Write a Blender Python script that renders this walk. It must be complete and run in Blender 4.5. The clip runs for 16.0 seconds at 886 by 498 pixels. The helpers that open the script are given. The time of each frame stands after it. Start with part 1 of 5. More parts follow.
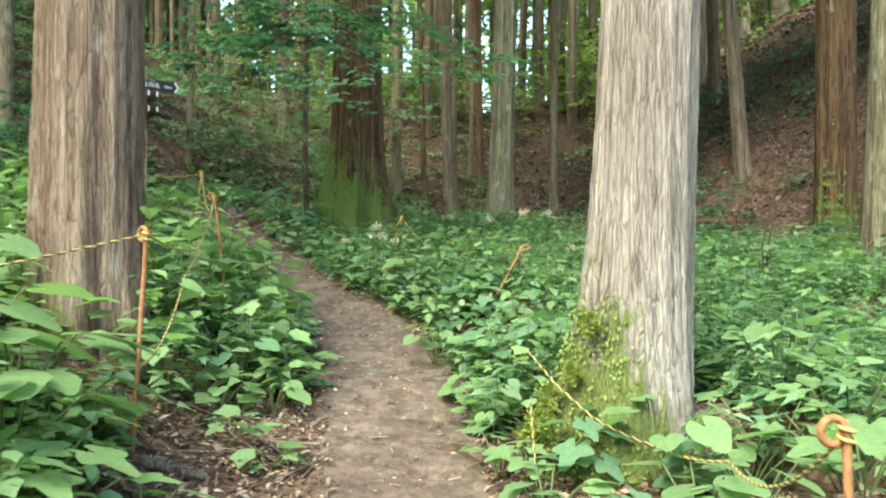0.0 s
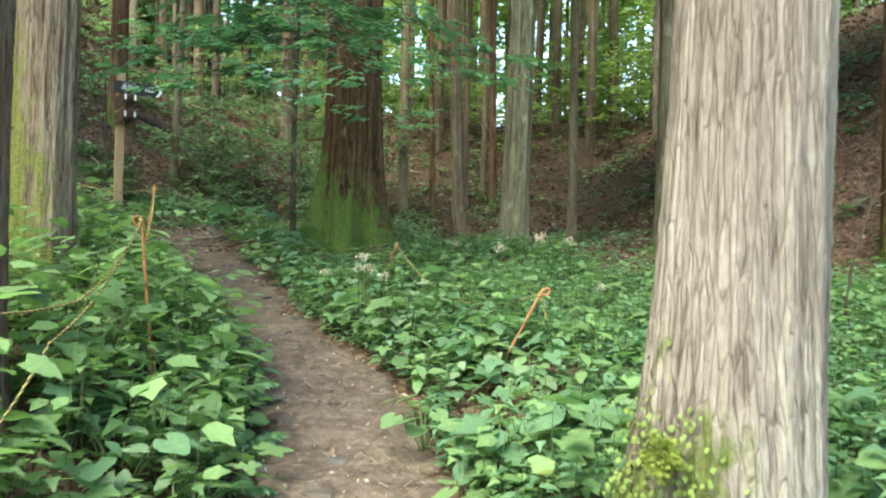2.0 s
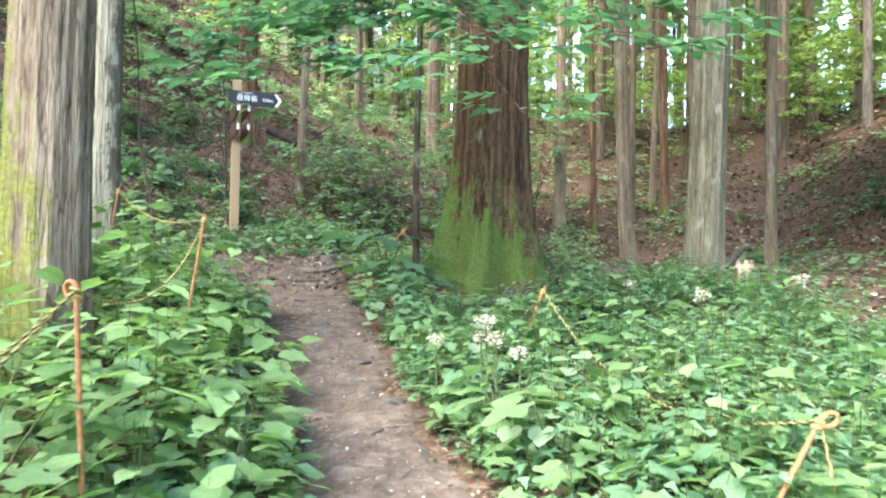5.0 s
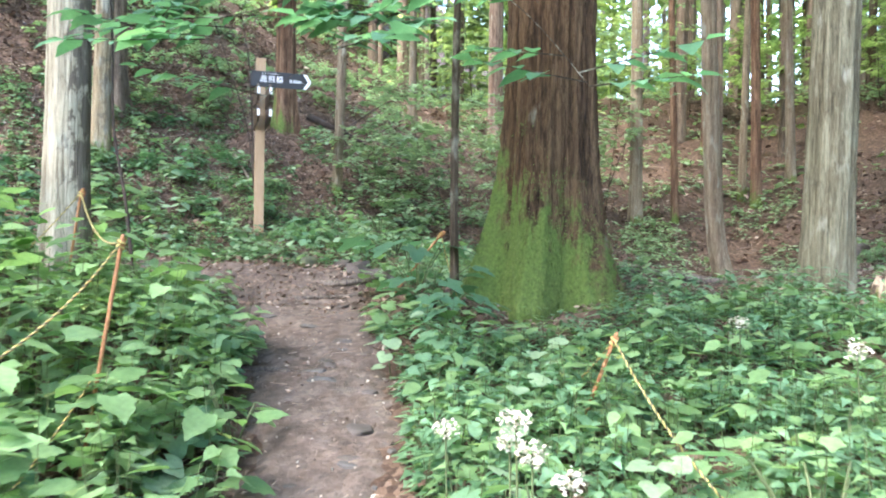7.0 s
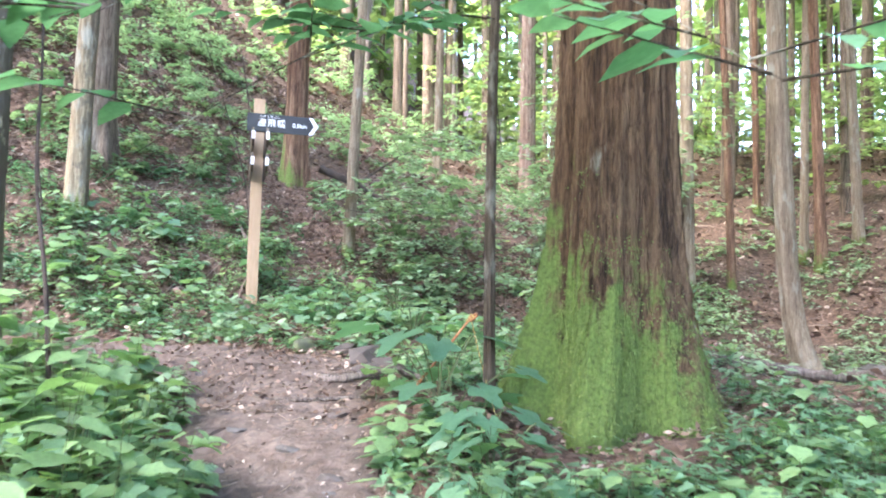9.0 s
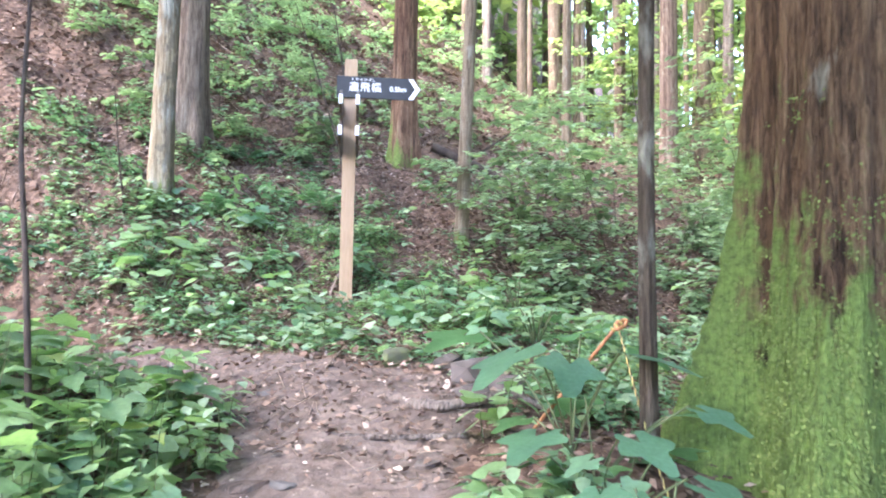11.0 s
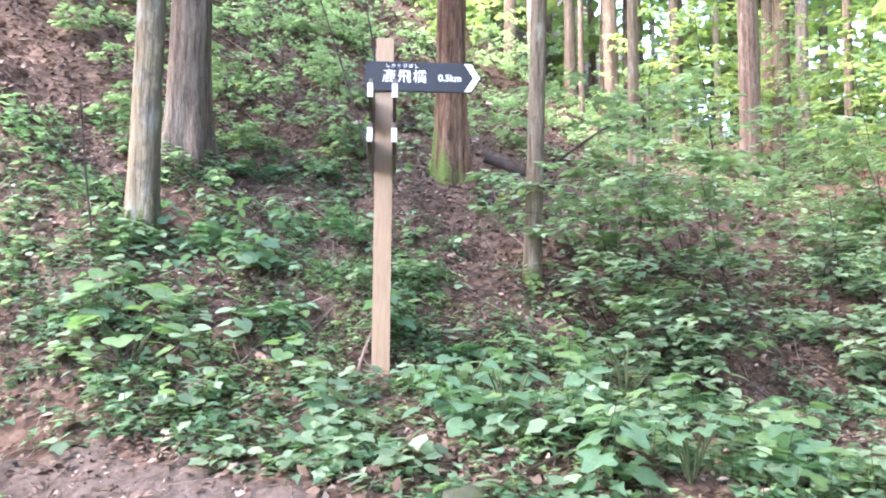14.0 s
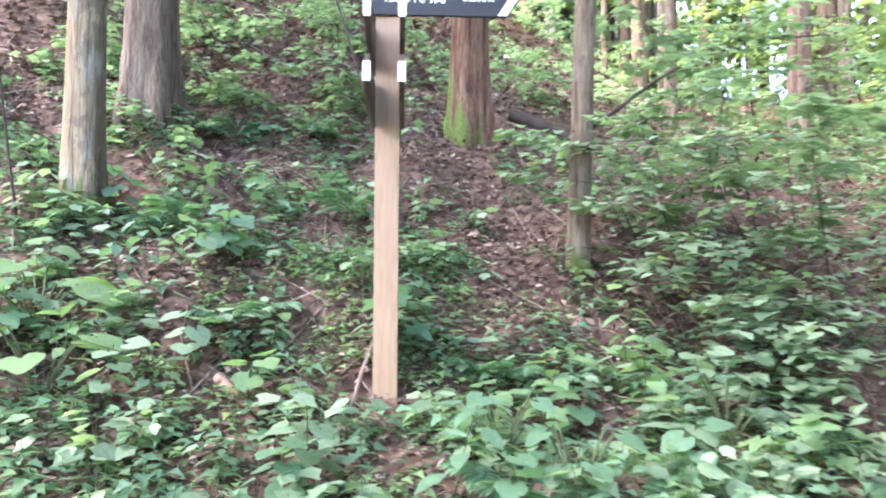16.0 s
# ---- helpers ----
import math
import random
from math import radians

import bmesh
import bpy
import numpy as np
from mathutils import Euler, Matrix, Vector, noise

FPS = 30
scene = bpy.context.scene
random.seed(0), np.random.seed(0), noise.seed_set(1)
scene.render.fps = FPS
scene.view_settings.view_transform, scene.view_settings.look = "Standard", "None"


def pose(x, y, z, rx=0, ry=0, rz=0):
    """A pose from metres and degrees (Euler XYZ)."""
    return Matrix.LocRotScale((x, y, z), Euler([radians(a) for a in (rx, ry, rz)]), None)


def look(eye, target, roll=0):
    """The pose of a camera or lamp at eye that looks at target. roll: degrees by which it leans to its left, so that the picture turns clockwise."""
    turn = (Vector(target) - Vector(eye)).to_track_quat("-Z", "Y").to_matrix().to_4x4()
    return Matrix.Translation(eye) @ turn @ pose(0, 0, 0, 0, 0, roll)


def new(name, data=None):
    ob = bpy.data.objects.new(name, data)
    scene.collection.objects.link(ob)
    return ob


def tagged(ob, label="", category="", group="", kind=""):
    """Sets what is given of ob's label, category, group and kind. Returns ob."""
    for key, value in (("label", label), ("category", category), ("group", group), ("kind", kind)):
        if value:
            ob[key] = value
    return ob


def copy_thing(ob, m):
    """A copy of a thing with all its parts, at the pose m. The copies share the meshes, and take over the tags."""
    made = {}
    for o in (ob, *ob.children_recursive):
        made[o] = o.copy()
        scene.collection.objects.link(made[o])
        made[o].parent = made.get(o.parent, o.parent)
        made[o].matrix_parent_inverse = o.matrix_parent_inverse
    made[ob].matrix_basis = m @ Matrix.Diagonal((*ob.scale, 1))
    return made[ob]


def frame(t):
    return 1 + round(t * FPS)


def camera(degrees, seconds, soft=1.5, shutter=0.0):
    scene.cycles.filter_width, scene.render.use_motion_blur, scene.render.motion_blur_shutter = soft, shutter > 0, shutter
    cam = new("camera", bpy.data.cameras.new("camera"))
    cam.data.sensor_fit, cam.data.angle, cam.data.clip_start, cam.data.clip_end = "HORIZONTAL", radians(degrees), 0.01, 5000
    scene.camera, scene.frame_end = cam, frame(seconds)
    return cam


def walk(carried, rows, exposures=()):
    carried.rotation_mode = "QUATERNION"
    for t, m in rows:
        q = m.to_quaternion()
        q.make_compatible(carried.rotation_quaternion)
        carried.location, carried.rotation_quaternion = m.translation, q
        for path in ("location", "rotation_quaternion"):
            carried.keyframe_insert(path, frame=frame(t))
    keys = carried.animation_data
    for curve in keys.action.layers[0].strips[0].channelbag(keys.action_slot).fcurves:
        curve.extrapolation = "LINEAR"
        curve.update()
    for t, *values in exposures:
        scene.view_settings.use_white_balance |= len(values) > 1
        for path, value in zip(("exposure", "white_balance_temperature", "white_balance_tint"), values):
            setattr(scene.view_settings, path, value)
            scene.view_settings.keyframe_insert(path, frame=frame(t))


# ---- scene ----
cam = camera(61.3, 16.0, soft=2.0, shutter=0.5)
METRES, EYE, TILT, LEAN, TURN = 11.5, 1.5, 0.0, 0.0, 0.0
ROWS = [
    (0.0, 0.0, 0.0, 0.0, 0.0, 0.0, -0.0),
    (0.5, -0.0001, 0.028, 0.0029, -0.7, -1.2, -0.03),
    (1.0, 0.0023, 0.0564, 0.0058, -1.69, 0.88, -0.15),
    (1.5, 0.0067, 0.0886, 0.0099, -0.27, 2.29, -0.43),
    (2.0, 0.008, 0.1187, 0.0161, 0.9, 1.1, -1.08),
    (2.5, 0.0088, 0.1508, 0.0233, 1.96, 1.03, -0.48),
    (3.0, 0.0114, 0.1862, 0.0271, 7.04, 1.19, 0.31),
    (3.5, 0.0107, 0.2152, 0.0306, 11.47, 1.8, -0.92),
    (6.0, -0.0045, 0.3784, 0.0546, 14.87, 1.37, -0.71),
    (6.5, -0.005, 0.4125, 0.0621, 18.47, 1.16, -0.54),
    (7.0, -0.0112, 0.4442, 0.0644, 18.63, 0.46, -0.73),
    (7.5, -0.019, 0.4738, 0.0699, 19.23, 2.28, -0.81),
    (8.0, -0.031, 0.5093, 0.0734, 21.13, 3.04, -0.89),
    (8.5, -0.0455, 0.544, 0.0739, 22.29, 3.01, -1.47),
    (9.0, -0.0583, 0.5729, 0.0836, 20.54, 4.71, -1.26),
    (9.5, -0.068, 0.6084, 0.0849, 26.98, 4.26, -0.74),
    (12.0, -0.1411, 0.7357, 0.101, 30.78, 3.89, -1.02),
    (12.5, -0.1632, 0.7566, 0.1109, 30.58, 3.87, -1.25),
    (13.0, -0.1782, 0.7749, 0.1121, 31.72, 5.12, -0.94),
    (13.5, -0.1923, 0.8029, 0.1205, 33.15, 4.91, -0.66),
    (14.0, -0.2034, 0.8219, 0.1214, 33.41, 4.7, -0.43),
    (14.5, -0.2202, 0.844, 0.1306, 30.26, 3.94, -0.46),
    (15.0, -0.2373, 0.8649, 0.1296, 29.36, 3.2, -0.25),
    (15.5, -0.2516, 0.8902, 0.1371, 31.3, 2.5, -0.22),
    (16.0, -0.2706, 0.9102, 0.138, 34.04, 2.02, -0.38),
]
EXPOSURES = [(0.0, 2.68, 7300, -2), (2.0, 2.66, 7200, -2), (2.5, 2.74, 7150, -1), (3.5, 3.4, 6950, 4), (7.0, 3.78, 6350, 16), (9.5, 4.25, 6200, 24), (12.5, 4.22, 6150, 28), (16.0, 4.29, 6200, 29)]
walk(cam, [(t, pose(0, 0, EYE, TILT, LEAN, TURN) @ pose(METRES * x, METRES * y, METRES * z, 90 + pitch, roll, yaw)) for t, x, y, z, yaw, pitch, roll in ROWS], EXPOSURES)

# ---- world and sun ----
SUN_ELEV, SUN_TURN = radians(50), radians(215)      # the sun stands behind the walker, to the left
world = bpy.data.worlds.new("forest_sky")
scene.world = world
world.use_nodes = True
wn = world.node_tree.nodes
sky = wn.new("ShaderNodeTexSky")
sky.sky_type, sky.sun_disc = "NISHITA", False
sky.sun_elevation, sky.sun_rotation = SUN_ELEV, SUN_TURN
wn["Background"].inputs["Strength"].default_value = 0.15
world.node_tree.links.new(sky.outputs[0], wn["Background"].inputs[0])
sun = new("sun", bpy.data.lights.new("sun", "SUN"))
sun.data.energy, sun.data.angle, sun.data.color = 2.3, radians(45), (1.0, 0.95, 0.86)
sun_way = Vector((math.sin(SUN_TURN) * math.cos(SUN_ELEV), math.cos(SUN_TURN) * math.cos(SUN_ELEV), math.sin(SUN_ELEV)))
sun.matrix_world = look(sun_way * 60, (0, 0, 0))

# ---- materials ----
def nodes_of(name):
    m = bpy.data.materials.new(name)
    m.use_nodes = True
    nt = m.node_tree
    return m, nt, nt.nodes["Principled BSDF"]


def noise_node(nt, scale, detail=4, coord=None, stretch=None, rough=0.55):
    n = nt.nodes.new("ShaderNodeTexNoise")
    n.inputs["Scale"].default_value, n.inputs["Detail"].default_value, n.inputs["Roughness"].default_value = scale, detail, rough
    src = nt.nodes.new("ShaderNodeTexCoord").outputs["Object"] if coord is None else coord
    if stretch:
        mp = nt.nodes.new("ShaderNodeMapping")
        mp.inputs["Scale"].default_value = stretch
        nt.links.new(src, mp.inputs[0])
        src = mp.outputs[0]
    nt.links.new(src, n.inputs["Vector"])
    return n.outputs["Fac"]


def ramp(nt, fac, stops):
    r = nt.nodes.new("ShaderNodeValToRGB")
    e = r.color_ramp.elements
    while len(e) < len(stops):
        e.new(0.5)
    for k, (p, c) in enumerate(stops):
        e[k].position, e[k].color = p, (*c, 1)
    nt.links.new(fac, r.inputs[0])
    return r.outputs[0]


def mix(nt, fac, a, b, mode="MIX"):
    n = nt.nodes.new("ShaderNodeMix")
    n.data_type, n.blend_type = "RGBA", mode
    for sock, v in ((n.inputs[0], fac), (n.inputs[6], a), (n.inputs[7], b)):
        if isinstance(v, (int, float)):
            sock.default_value = v
        elif isinstance(v, tuple):
            sock.default_value = (*v, 1)
        else:
            nt.links.new(v, sock)
    return n.outputs[2]


def maths(nt, op, a, b=0.0):
    n = nt.nodes.new("ShaderNodeMath")
    n.operation = op
    for sock, v in ((n.inputs[0], a), (n.inputs[1], b)):
        if isinstance(v, (int, float)):
            sock.default_value = v
        else:
            nt.links.new(v, sock)
    return n.outputs[0]


def bump(nt, bsdf, height, strength, dist):
    b = nt.nodes.new("ShaderNodeBump")
    b.inputs["Strength"].default_value, b.inputs["Distance"].default_value = strength, dist
    nt.links.new(height, b.inputs["Height"])
    nt.links.new(b.outputs[0], bsdf.inputs["Normal"])


def leaf_material(name, dark, light, gloss=0.5, through_light=0.45):
    m, nt, p = nodes_of(name)
    geo = nt.nodes.new("ShaderNodeNewGeometry")
    col = ramp(nt, geo.outputs["Random Per Island"], [(0.0, dark), (0.75, light), (0.988, tuple(min(1, c * 1.2) for c in light)), (0.993, (light[0] * 1.4, light[1] * 1.1, light[2] * 0.8))])
    spots = noise_node(nt, 3.0, 3)
    col = mix(nt, 0.55, col, ramp(nt, spots, [(0.3, (0.55, 0.6, 0.6)), (0.7, (1.2, 1.15, 1.0))]), "MULTIPLY")
    fine = noise_node(nt, 55.0, 4)
    col = mix(nt, 0.45, col, ramp(nt, fine, [(0.32, (0.62, 0.66, 0.62)), (0.68, (1.22, 1.2, 1.2))]), "MULTIPLY")
    nt.links.new(col, p.inputs["Base Color"])
    p.inputs["Roughness"].default_value = gloss
    p.inputs["Specular IOR Level"].default_value = 0.5
    bump(nt, p, fine, 0.5, 0.006)
    tr = nt.nodes.new("ShaderNodeBsdfTranslucent")
    nt.links.new(mix(nt, 1.0, col, (1.15, 1.3, 0.85), "MULTIPLY"), tr.inputs[0])
    ms = nt.nodes.new("ShaderNodeMixShader")
    ms.inputs[0].default_value = through_light
    nt.links.new(p.outputs[0], ms.inputs[1])
    nt.links.new(tr.outputs[0], ms.inputs[2])
    nt.links.new(ms.outputs[0], nt.nodes["Material Output"].inputs[0])
    return m


def bark_material(name, dark, mid, light, moss_top=0.0, moss_col=(0.09, 0.14, 0.02), grain=26.0, lichen=0.0, one_side=0.0, moss_bias=-0.22, flake_shade=0.0, plates=0.4):
    """Fibrous bark in object space; moss grows from the foot up to about moss_top metres, in ragged patches."""
    m, nt, p = nodes_of(name)
    co = nt.nodes.new("ShaderNodeTexCoord").outputs["Object"]
    big = noise_node(nt, 2.2, 4, co, (1, 1, 0.35))
    warp = nt.nodes.new("ShaderNodeTexNoise")
    warp.inputs["Scale"].default_value = 5.0
    nt.links.new(co, warp.inputs["Vector"])
    vm = nt.nodes.new("ShaderNodeVectorMath")
    vm.operation = "MULTIPLY_ADD"
    vm.inputs[1].default_value = (0.012, 0.012, 0.3)
    nt.links.new(warp.outputs["Color"], vm.inputs[0])
    nt.links.new(co, vm.inputs[2])
    fib = noise_node(nt, grain * 1.5, 8, vm.outputs[0], (1, 1, 0.085), 0.74)
    crack = noise_node(nt, grain * 0.45, 5, vm.outputs[0], (1, 1, 0.10), 0.6)
    mp = nt.nodes.new("ShaderNodeMapping")
    mp.inputs["Scale"].default_value = (grain * 1.6, grain * 1.6, grain * 0.095)
    nt.links.new(vm.outputs[0], mp.inputs[0])
    cell = nt.nodes.new("ShaderNodeTexVoronoi")
    cell.feature = "DISTANCE_TO_EDGE"
    cell.inputs["Scale"].default_value = 1.0
    nt.links.new(mp.outputs[0], cell.inputs["Vector"])
    plate = ramp(nt, cell.outputs["Distance"], [(0.0, (0, 0, 0)), (0.11, (1, 1, 1))])
    at = nt.nodes.new("ShaderNodeAttribute")
    at.attribute_name = "ridge"
    f = maths(nt, "ADD", maths(nt, "MULTIPLY", fib, 0.62), maths(nt, "ADD", maths(nt, "MULTIPLY", at.outputs["Fac"], 0.14), maths(nt, "MULTIPLY", crack, 0.26)))
    col = ramp(nt, f, [(0.38, dark), (0.5, mid), (0.64, light)])
    col = mix(nt, plates, col, ramp(nt, plate, [(0.0, (0.30, 0.26, 0.24)), (0.6, (1.12, 1.12, 1.12))]), "MULTIPLY")
    col = mix(nt, 0.6, col, ramp(nt, big, [(0.3, (0.6, 0.52, 0.48)), (0.65, (1.15, 1.15, 1.15))]), "MULTIPLY")
    strip = noise_node(nt, grain * 3.2, 6, co, (1, 1, 0.2), 0.7)
    col = mix(nt, 0.45, col, ramp(nt, strip, [(0.36, (0.62, 0.58, 0.55)), (0.6, (1.15, 1.15, 1.15))]), "MULTIPLY")
    # dark flakes, massed towards +x +y to paint that side of the trunk shaded
    if flake_shade:
        fs = nt.nodes.new("ShaderNodeSeparateXYZ")
        nt.links.new(co, fs.inputs[0])
        fl = maths(nt, "ADD", noise_node(nt, 11.0, 6, co, (1, 1, 0.55), 0.65), maths(nt, "ADD", maths(nt, "MULTIPLY", fs.outputs[0], 1.0), maths(nt, "MULTIPLY", fs.outputs[1], 1.1)))
        col = mix(nt, ramp(nt, fl, [(0.53, (0, 0, 0)), (0.59, (flake_shade, flake_shade, flake_shade))]), col, (0.10, 0.085, 0.065))
    if lichen:
        lic = noise_node(nt, 7.0, 5, co, (1, 1, 0.4))
        col = mix(nt, ramp(nt, lic, [(0.62 - lichen * 0.3, (0, 0, 0)), (0.75 - lichen * 0.3, (0.8, 0.8, 0.8))]), col, (0.34, 0.34, 0.27))
    if moss_top:
        sep = nt.nodes.new("ShaderNodeSeparateXYZ")
        nt.links.new(co, sep.inputs[0])
        patch = noise_node(nt, 4.5, 7, co, (1, 1, 0.75), 0.72)
        hgt = maths(nt, "DIVIDE", sep.outputs[2], moss_top)
        side = maths(nt, "ADD", maths(nt, "MULTIPLY", sep.outputs[0], -2.0 * one_side), maths(nt, "MULTIPLY", sep.outputs[1], -1.1 * one_side))
        mk = maths(nt, "ADD", maths(nt, "SUBTRACT", maths(nt, "ADD", maths(nt, "MULTIPLY", patch, 2.3), moss_bias - 0.3), hgt), side)
        mk = maths(nt, "ADD", mk, maths(nt, "MULTIPLY", maths(nt, "SUBTRACT", maths(nt, "ADD", fib, crack), 1.0), 0.7))
        mk = maths(nt, "ADD", mk, maths(nt, "MULTIPLY", maths(nt, "SUBTRACT", at.outputs["Fac"], 0.5), 0.6))
        msk = ramp(nt, mk, [(0.38, (0, 0, 0)), (0.74, (0.94, 0.94, 0.94))])
        fine = noise_node(nt, 38, 6, co, None, 0.7)
        col = mix(nt, msk, col, ramp(nt, fine, [(0.3, tuple(c * 0.5 for c in moss_col)), (0.7, tuple(c * 1.5 for c in moss_col))]))
    nt.links.new(col, p.inputs["Base Color"])
    p.inputs["Roughness"].default_value = 0.9
    p.inputs["Specular IOR Level"].default_value = 0.2
    bump(nt, p, maths(nt, "ADD", fib, maths(nt, "ADD", maths(nt, "MULTIPLY", plate, 0.35), maths(nt, "MULTIPLY", strip, 0.4))), 1.0, 0.02)
    return m


def plain_material(name, a, b, scale=20.0, rough=0.7, metal=0.0, bumpy=0.3, stretch=None):
    m, nt, p = nodes_of(name)
    n = noise_node(nt, scale, 5, None, stretch)
    nt.links.new(ramp(nt, n, [(0.3, a), (0.7, b)]), p.inputs["Base Color"])
    p.inputs["Roughness"].default_value, p.inputs["Metallic"].default_value = rough, metal
    if bumpy:
        bump(nt, p, n, bumpy, 0.01)
    return m


def island_material(name, stops, rough=0.8):
    m, nt, p = nodes_of(name)
    geo = nt.nodes.new("ShaderNodeNewGeometry")
    col = ramp(nt, geo.outputs["Random Per Island"], stops)
    n = noise_node(nt, 40, 3)
    nt.links.new(mix(nt, 0.5, col, ramp(nt, n, [(0.3, (0.6, 0.6, 0.6)), (0.7, (1.2, 1.2, 1.2))]), "MULTIPLY"), p.inputs["Base Color"])
    p.inputs["Roughness"].default_value = rough
    return m


def soil_material(name, stops, scale, leafy):
    m, nt, p = nodes_of(name)
    a, b, c = noise_node(nt, scale, 8, None, None, 0.7), noise_node(nt, 0.9, 4), noise_node(nt, 45, 4)
    col = ramp(nt, a, stops)
    col = mix(nt, 0.7, col, ramp(nt, b, [(0.3, (0.6, 0.58, 0.55)), (0.7, (1.2, 1.18, 1.12))]), "MULTIPLY")
    v = nt.nodes.new("ShaderNodeTexVoronoi")
    v.inputs["Scale"].default_value, v.inputs["Randomness"].default_value = 22.0, 1.0
    nt.links.new(nt.nodes.new("ShaderNodeTexCoord").outputs["Object"], v.inputs["Vector"])
    col = mix(nt, leafy, col, ramp(nt, v.outputs["Color"], [(0.15, (0.025, 0.017, 0.013)), (0.5, (0.10, 0.062, 0.042)), (0.85, (0.25, 0.175, 0.125))]))
    nt.links.new(col, p.inputs["Base Color"])
    p.inputs["Roughness"].default_value = 0.95
    p.inputs["Specular IOR Level"].default_value = 0.15
    bump(nt, p, maths(nt, "ADD", a, maths(nt, "MULTIPLY", c, 0.5)), 0.8, 0.03)
    return m


GROUND = soil_material("leaf_litter_soil", [(0.3, (0.035, 0.024, 0.018)), (0.5, (0.085, 0.056, 0.041)), (0.7, (0.17, 0.118, 0.088))], 9.0, 0.5)
PATH_SOIL = soil_material("trodden_soil", [(0.3, (0.058, 0.047, 0.04)), (0.5, (0.125, 0.103, 0.089)), (0.72, (0.22, 0.186, 0.162))], 6.0, 0.25)
BARK_GREY = bark_material("cedar_bark_grey", (0.115, 0.098, 0.082), (0.275, 0.25, 0.22), (0.43, 0.405, 0.365), 0.8, (0.10, 0.13, 0.03), one_side=1.6, moss_bias=-0.6, plates=0.5)
BARK_BROWN = bark_material("cedar_bark_brown", (0.075, 0.052, 0.039), (0.19, 0.14, 0.105), (0.33, 0.27, 0.21), 0.6, (0.15, 0.18, 0.035), one_side=1.0, moss_bias=-0.35, plates=0.6, lichen=0.1)
BARK_RED = bark_material("cedar_bark_red", (0.02, 0.013, 0.008), (0.10, 0.063, 0.035), (0.215, 0.15, 0.085), 1.3, (0.10, 0.16, 0.038), moss_bias=0.14, lichen=-0.1, one_side=0.3)
BARK_DARK = bark_material("fir_bark_dark", (0.058, 0.044, 0.031), (0.205, 0.168, 0.122), (0.41, 0.36, 0.28), 2.2, (0.15, 0.165, 0.04), 19.0, one_side=1.0, moss_bias=-0.02, plates=0.7)
BARK_GREEN = bark_material("greenish_bark", (0.045, 0.042, 0.026), (0.15, 0.145, 0.095), (0.28, 0.28, 0.195), 0.5, (0.12, 0.15, 0.04), 24.0, 0.08)
BARK_PALE = bark_material("pale_bark", (0.14, 0.122, 0.085), (0.37, 0.35, 0.26), (0.53, 0.51, 0.40), 0.4, (0.12, 0.16, 0.04), 14.0, 0.12, flake_shade=0.85)
BARK_MOTTLED = bark_material("mottled_bark", (0.11, 0.088, 0.052), (0.29, 0.237, 0.147), (0.44, 0.375, 0.245), 0.6, (0.12, 0.16, 0.04), 16.0, 0.3, flake_shade=0.55)
BARK_THIN = bark_material("thin_trunk_bark", (0.11, 0.086, 0.058), (0.24, 0.197, 0.135), (0.36, 0.31, 0.22), 0.3, (0.12, 0.16, 0.04), 30.0, 0.2)
BARK_FAR = bark_material("far_bark", (0.055, 0.043, 0.032), (0.175, 0.138, 0.10), (0.31, 0.26, 0.195))
BARK_FAR_GREY = bark_material("far_bark_grey", (0.08, 0.07, 0.06), (0.22, 0.19, 0.16), (0.38, 0.34, 0.29))
BARK_SAP = bark_material("sapling_bark", (0.032, 0.025, 0.017), (0.082, 0.065, 0.045), (0.155, 0.128, 0.094), 0, (0, 0, 0), 30.0, 0.3)
LEAF_MID = leaf_material("undergrowth_leaf", (0.075, 0.165, 0.085), (0.185, 0.335, 0.20))
LEAF_BRIGHT = leaf_material("bright_leaf", (0.11, 0.21, 0.085), (0.24, 0.385, 0.18))
LEAF_DEEP = leaf_material("maple_leaf", (0.05, 0.14, 0.085), (0.115, 0.25, 0.145))
# far leaves are coloured paler to paint in sunlight and bright haze
LEAF_FAR = leaf_material("far_leaf_sunlit_tone", (0.18, 0.25, 0.105), (0.40, 0.49, 0.235), 0.6, 0.55)
# pale tone carries the bright haze of the slopes in the leaf colour
LEAF_PALE = leaf_material("hillside_leaf_haze_tone", (0.155, 0.245, 0.15), (0.315, 0.44, 0.28), 0.6, 0.45)
NEEDLE = leaf_material("conifer_sprig", (0.02, 0.055, 0.02), (0.06, 0.11, 0.04), 0.6, 0.2)
STEM = plain_material("green_stem", (0.045, 0.075, 0.025), (0.10, 0.12, 0.045))
DARK_WOOD = plain_material("dark_rotten_wood", (0.02, 0.014, 0.01), (0.065, 0.046, 0.033), 12.0, 0.9, 0, 0.6)
LEAF_MAPLE = leaf_material("sapling_leaf", (0.065, 0.17, 0.10), (0.14, 0.29, 0.175), 0.5, 0.5)
DEAD_LEAF = island_material("dead_leaf", [(0.0, (0.05, 0.03, 0.02)), (0.45, (0.13, 0.08, 0.052)), (0.8, (0.23, 0.155, 0.108)), (1.0, (0.42, 0.34, 0.265))])
TWIG = island_material("dead_twig", [(0.0, (0.08, 0.055, 0.04)), (1.0, (0.30, 0.23, 0.17))])
STONE = plain_material("mossy_stone", (0.05, 0.046, 0.04), (0.12, 0.112, 0.10), 9.0, 0.9, 0, 0.6)
RUST = plain_material("rusty_iron", (0.20, 0.085, 0.035), (0.41, 0.205, 0.09), 60.0, 0.75, 0.2, 0.4)
POST_WOOD = plain_material("tan_post", (0.31, 0.20, 0.108), (0.40, 0.272, 0.15), 14.0, 0.6, 0, 0.15, (4, 4, 0.5))
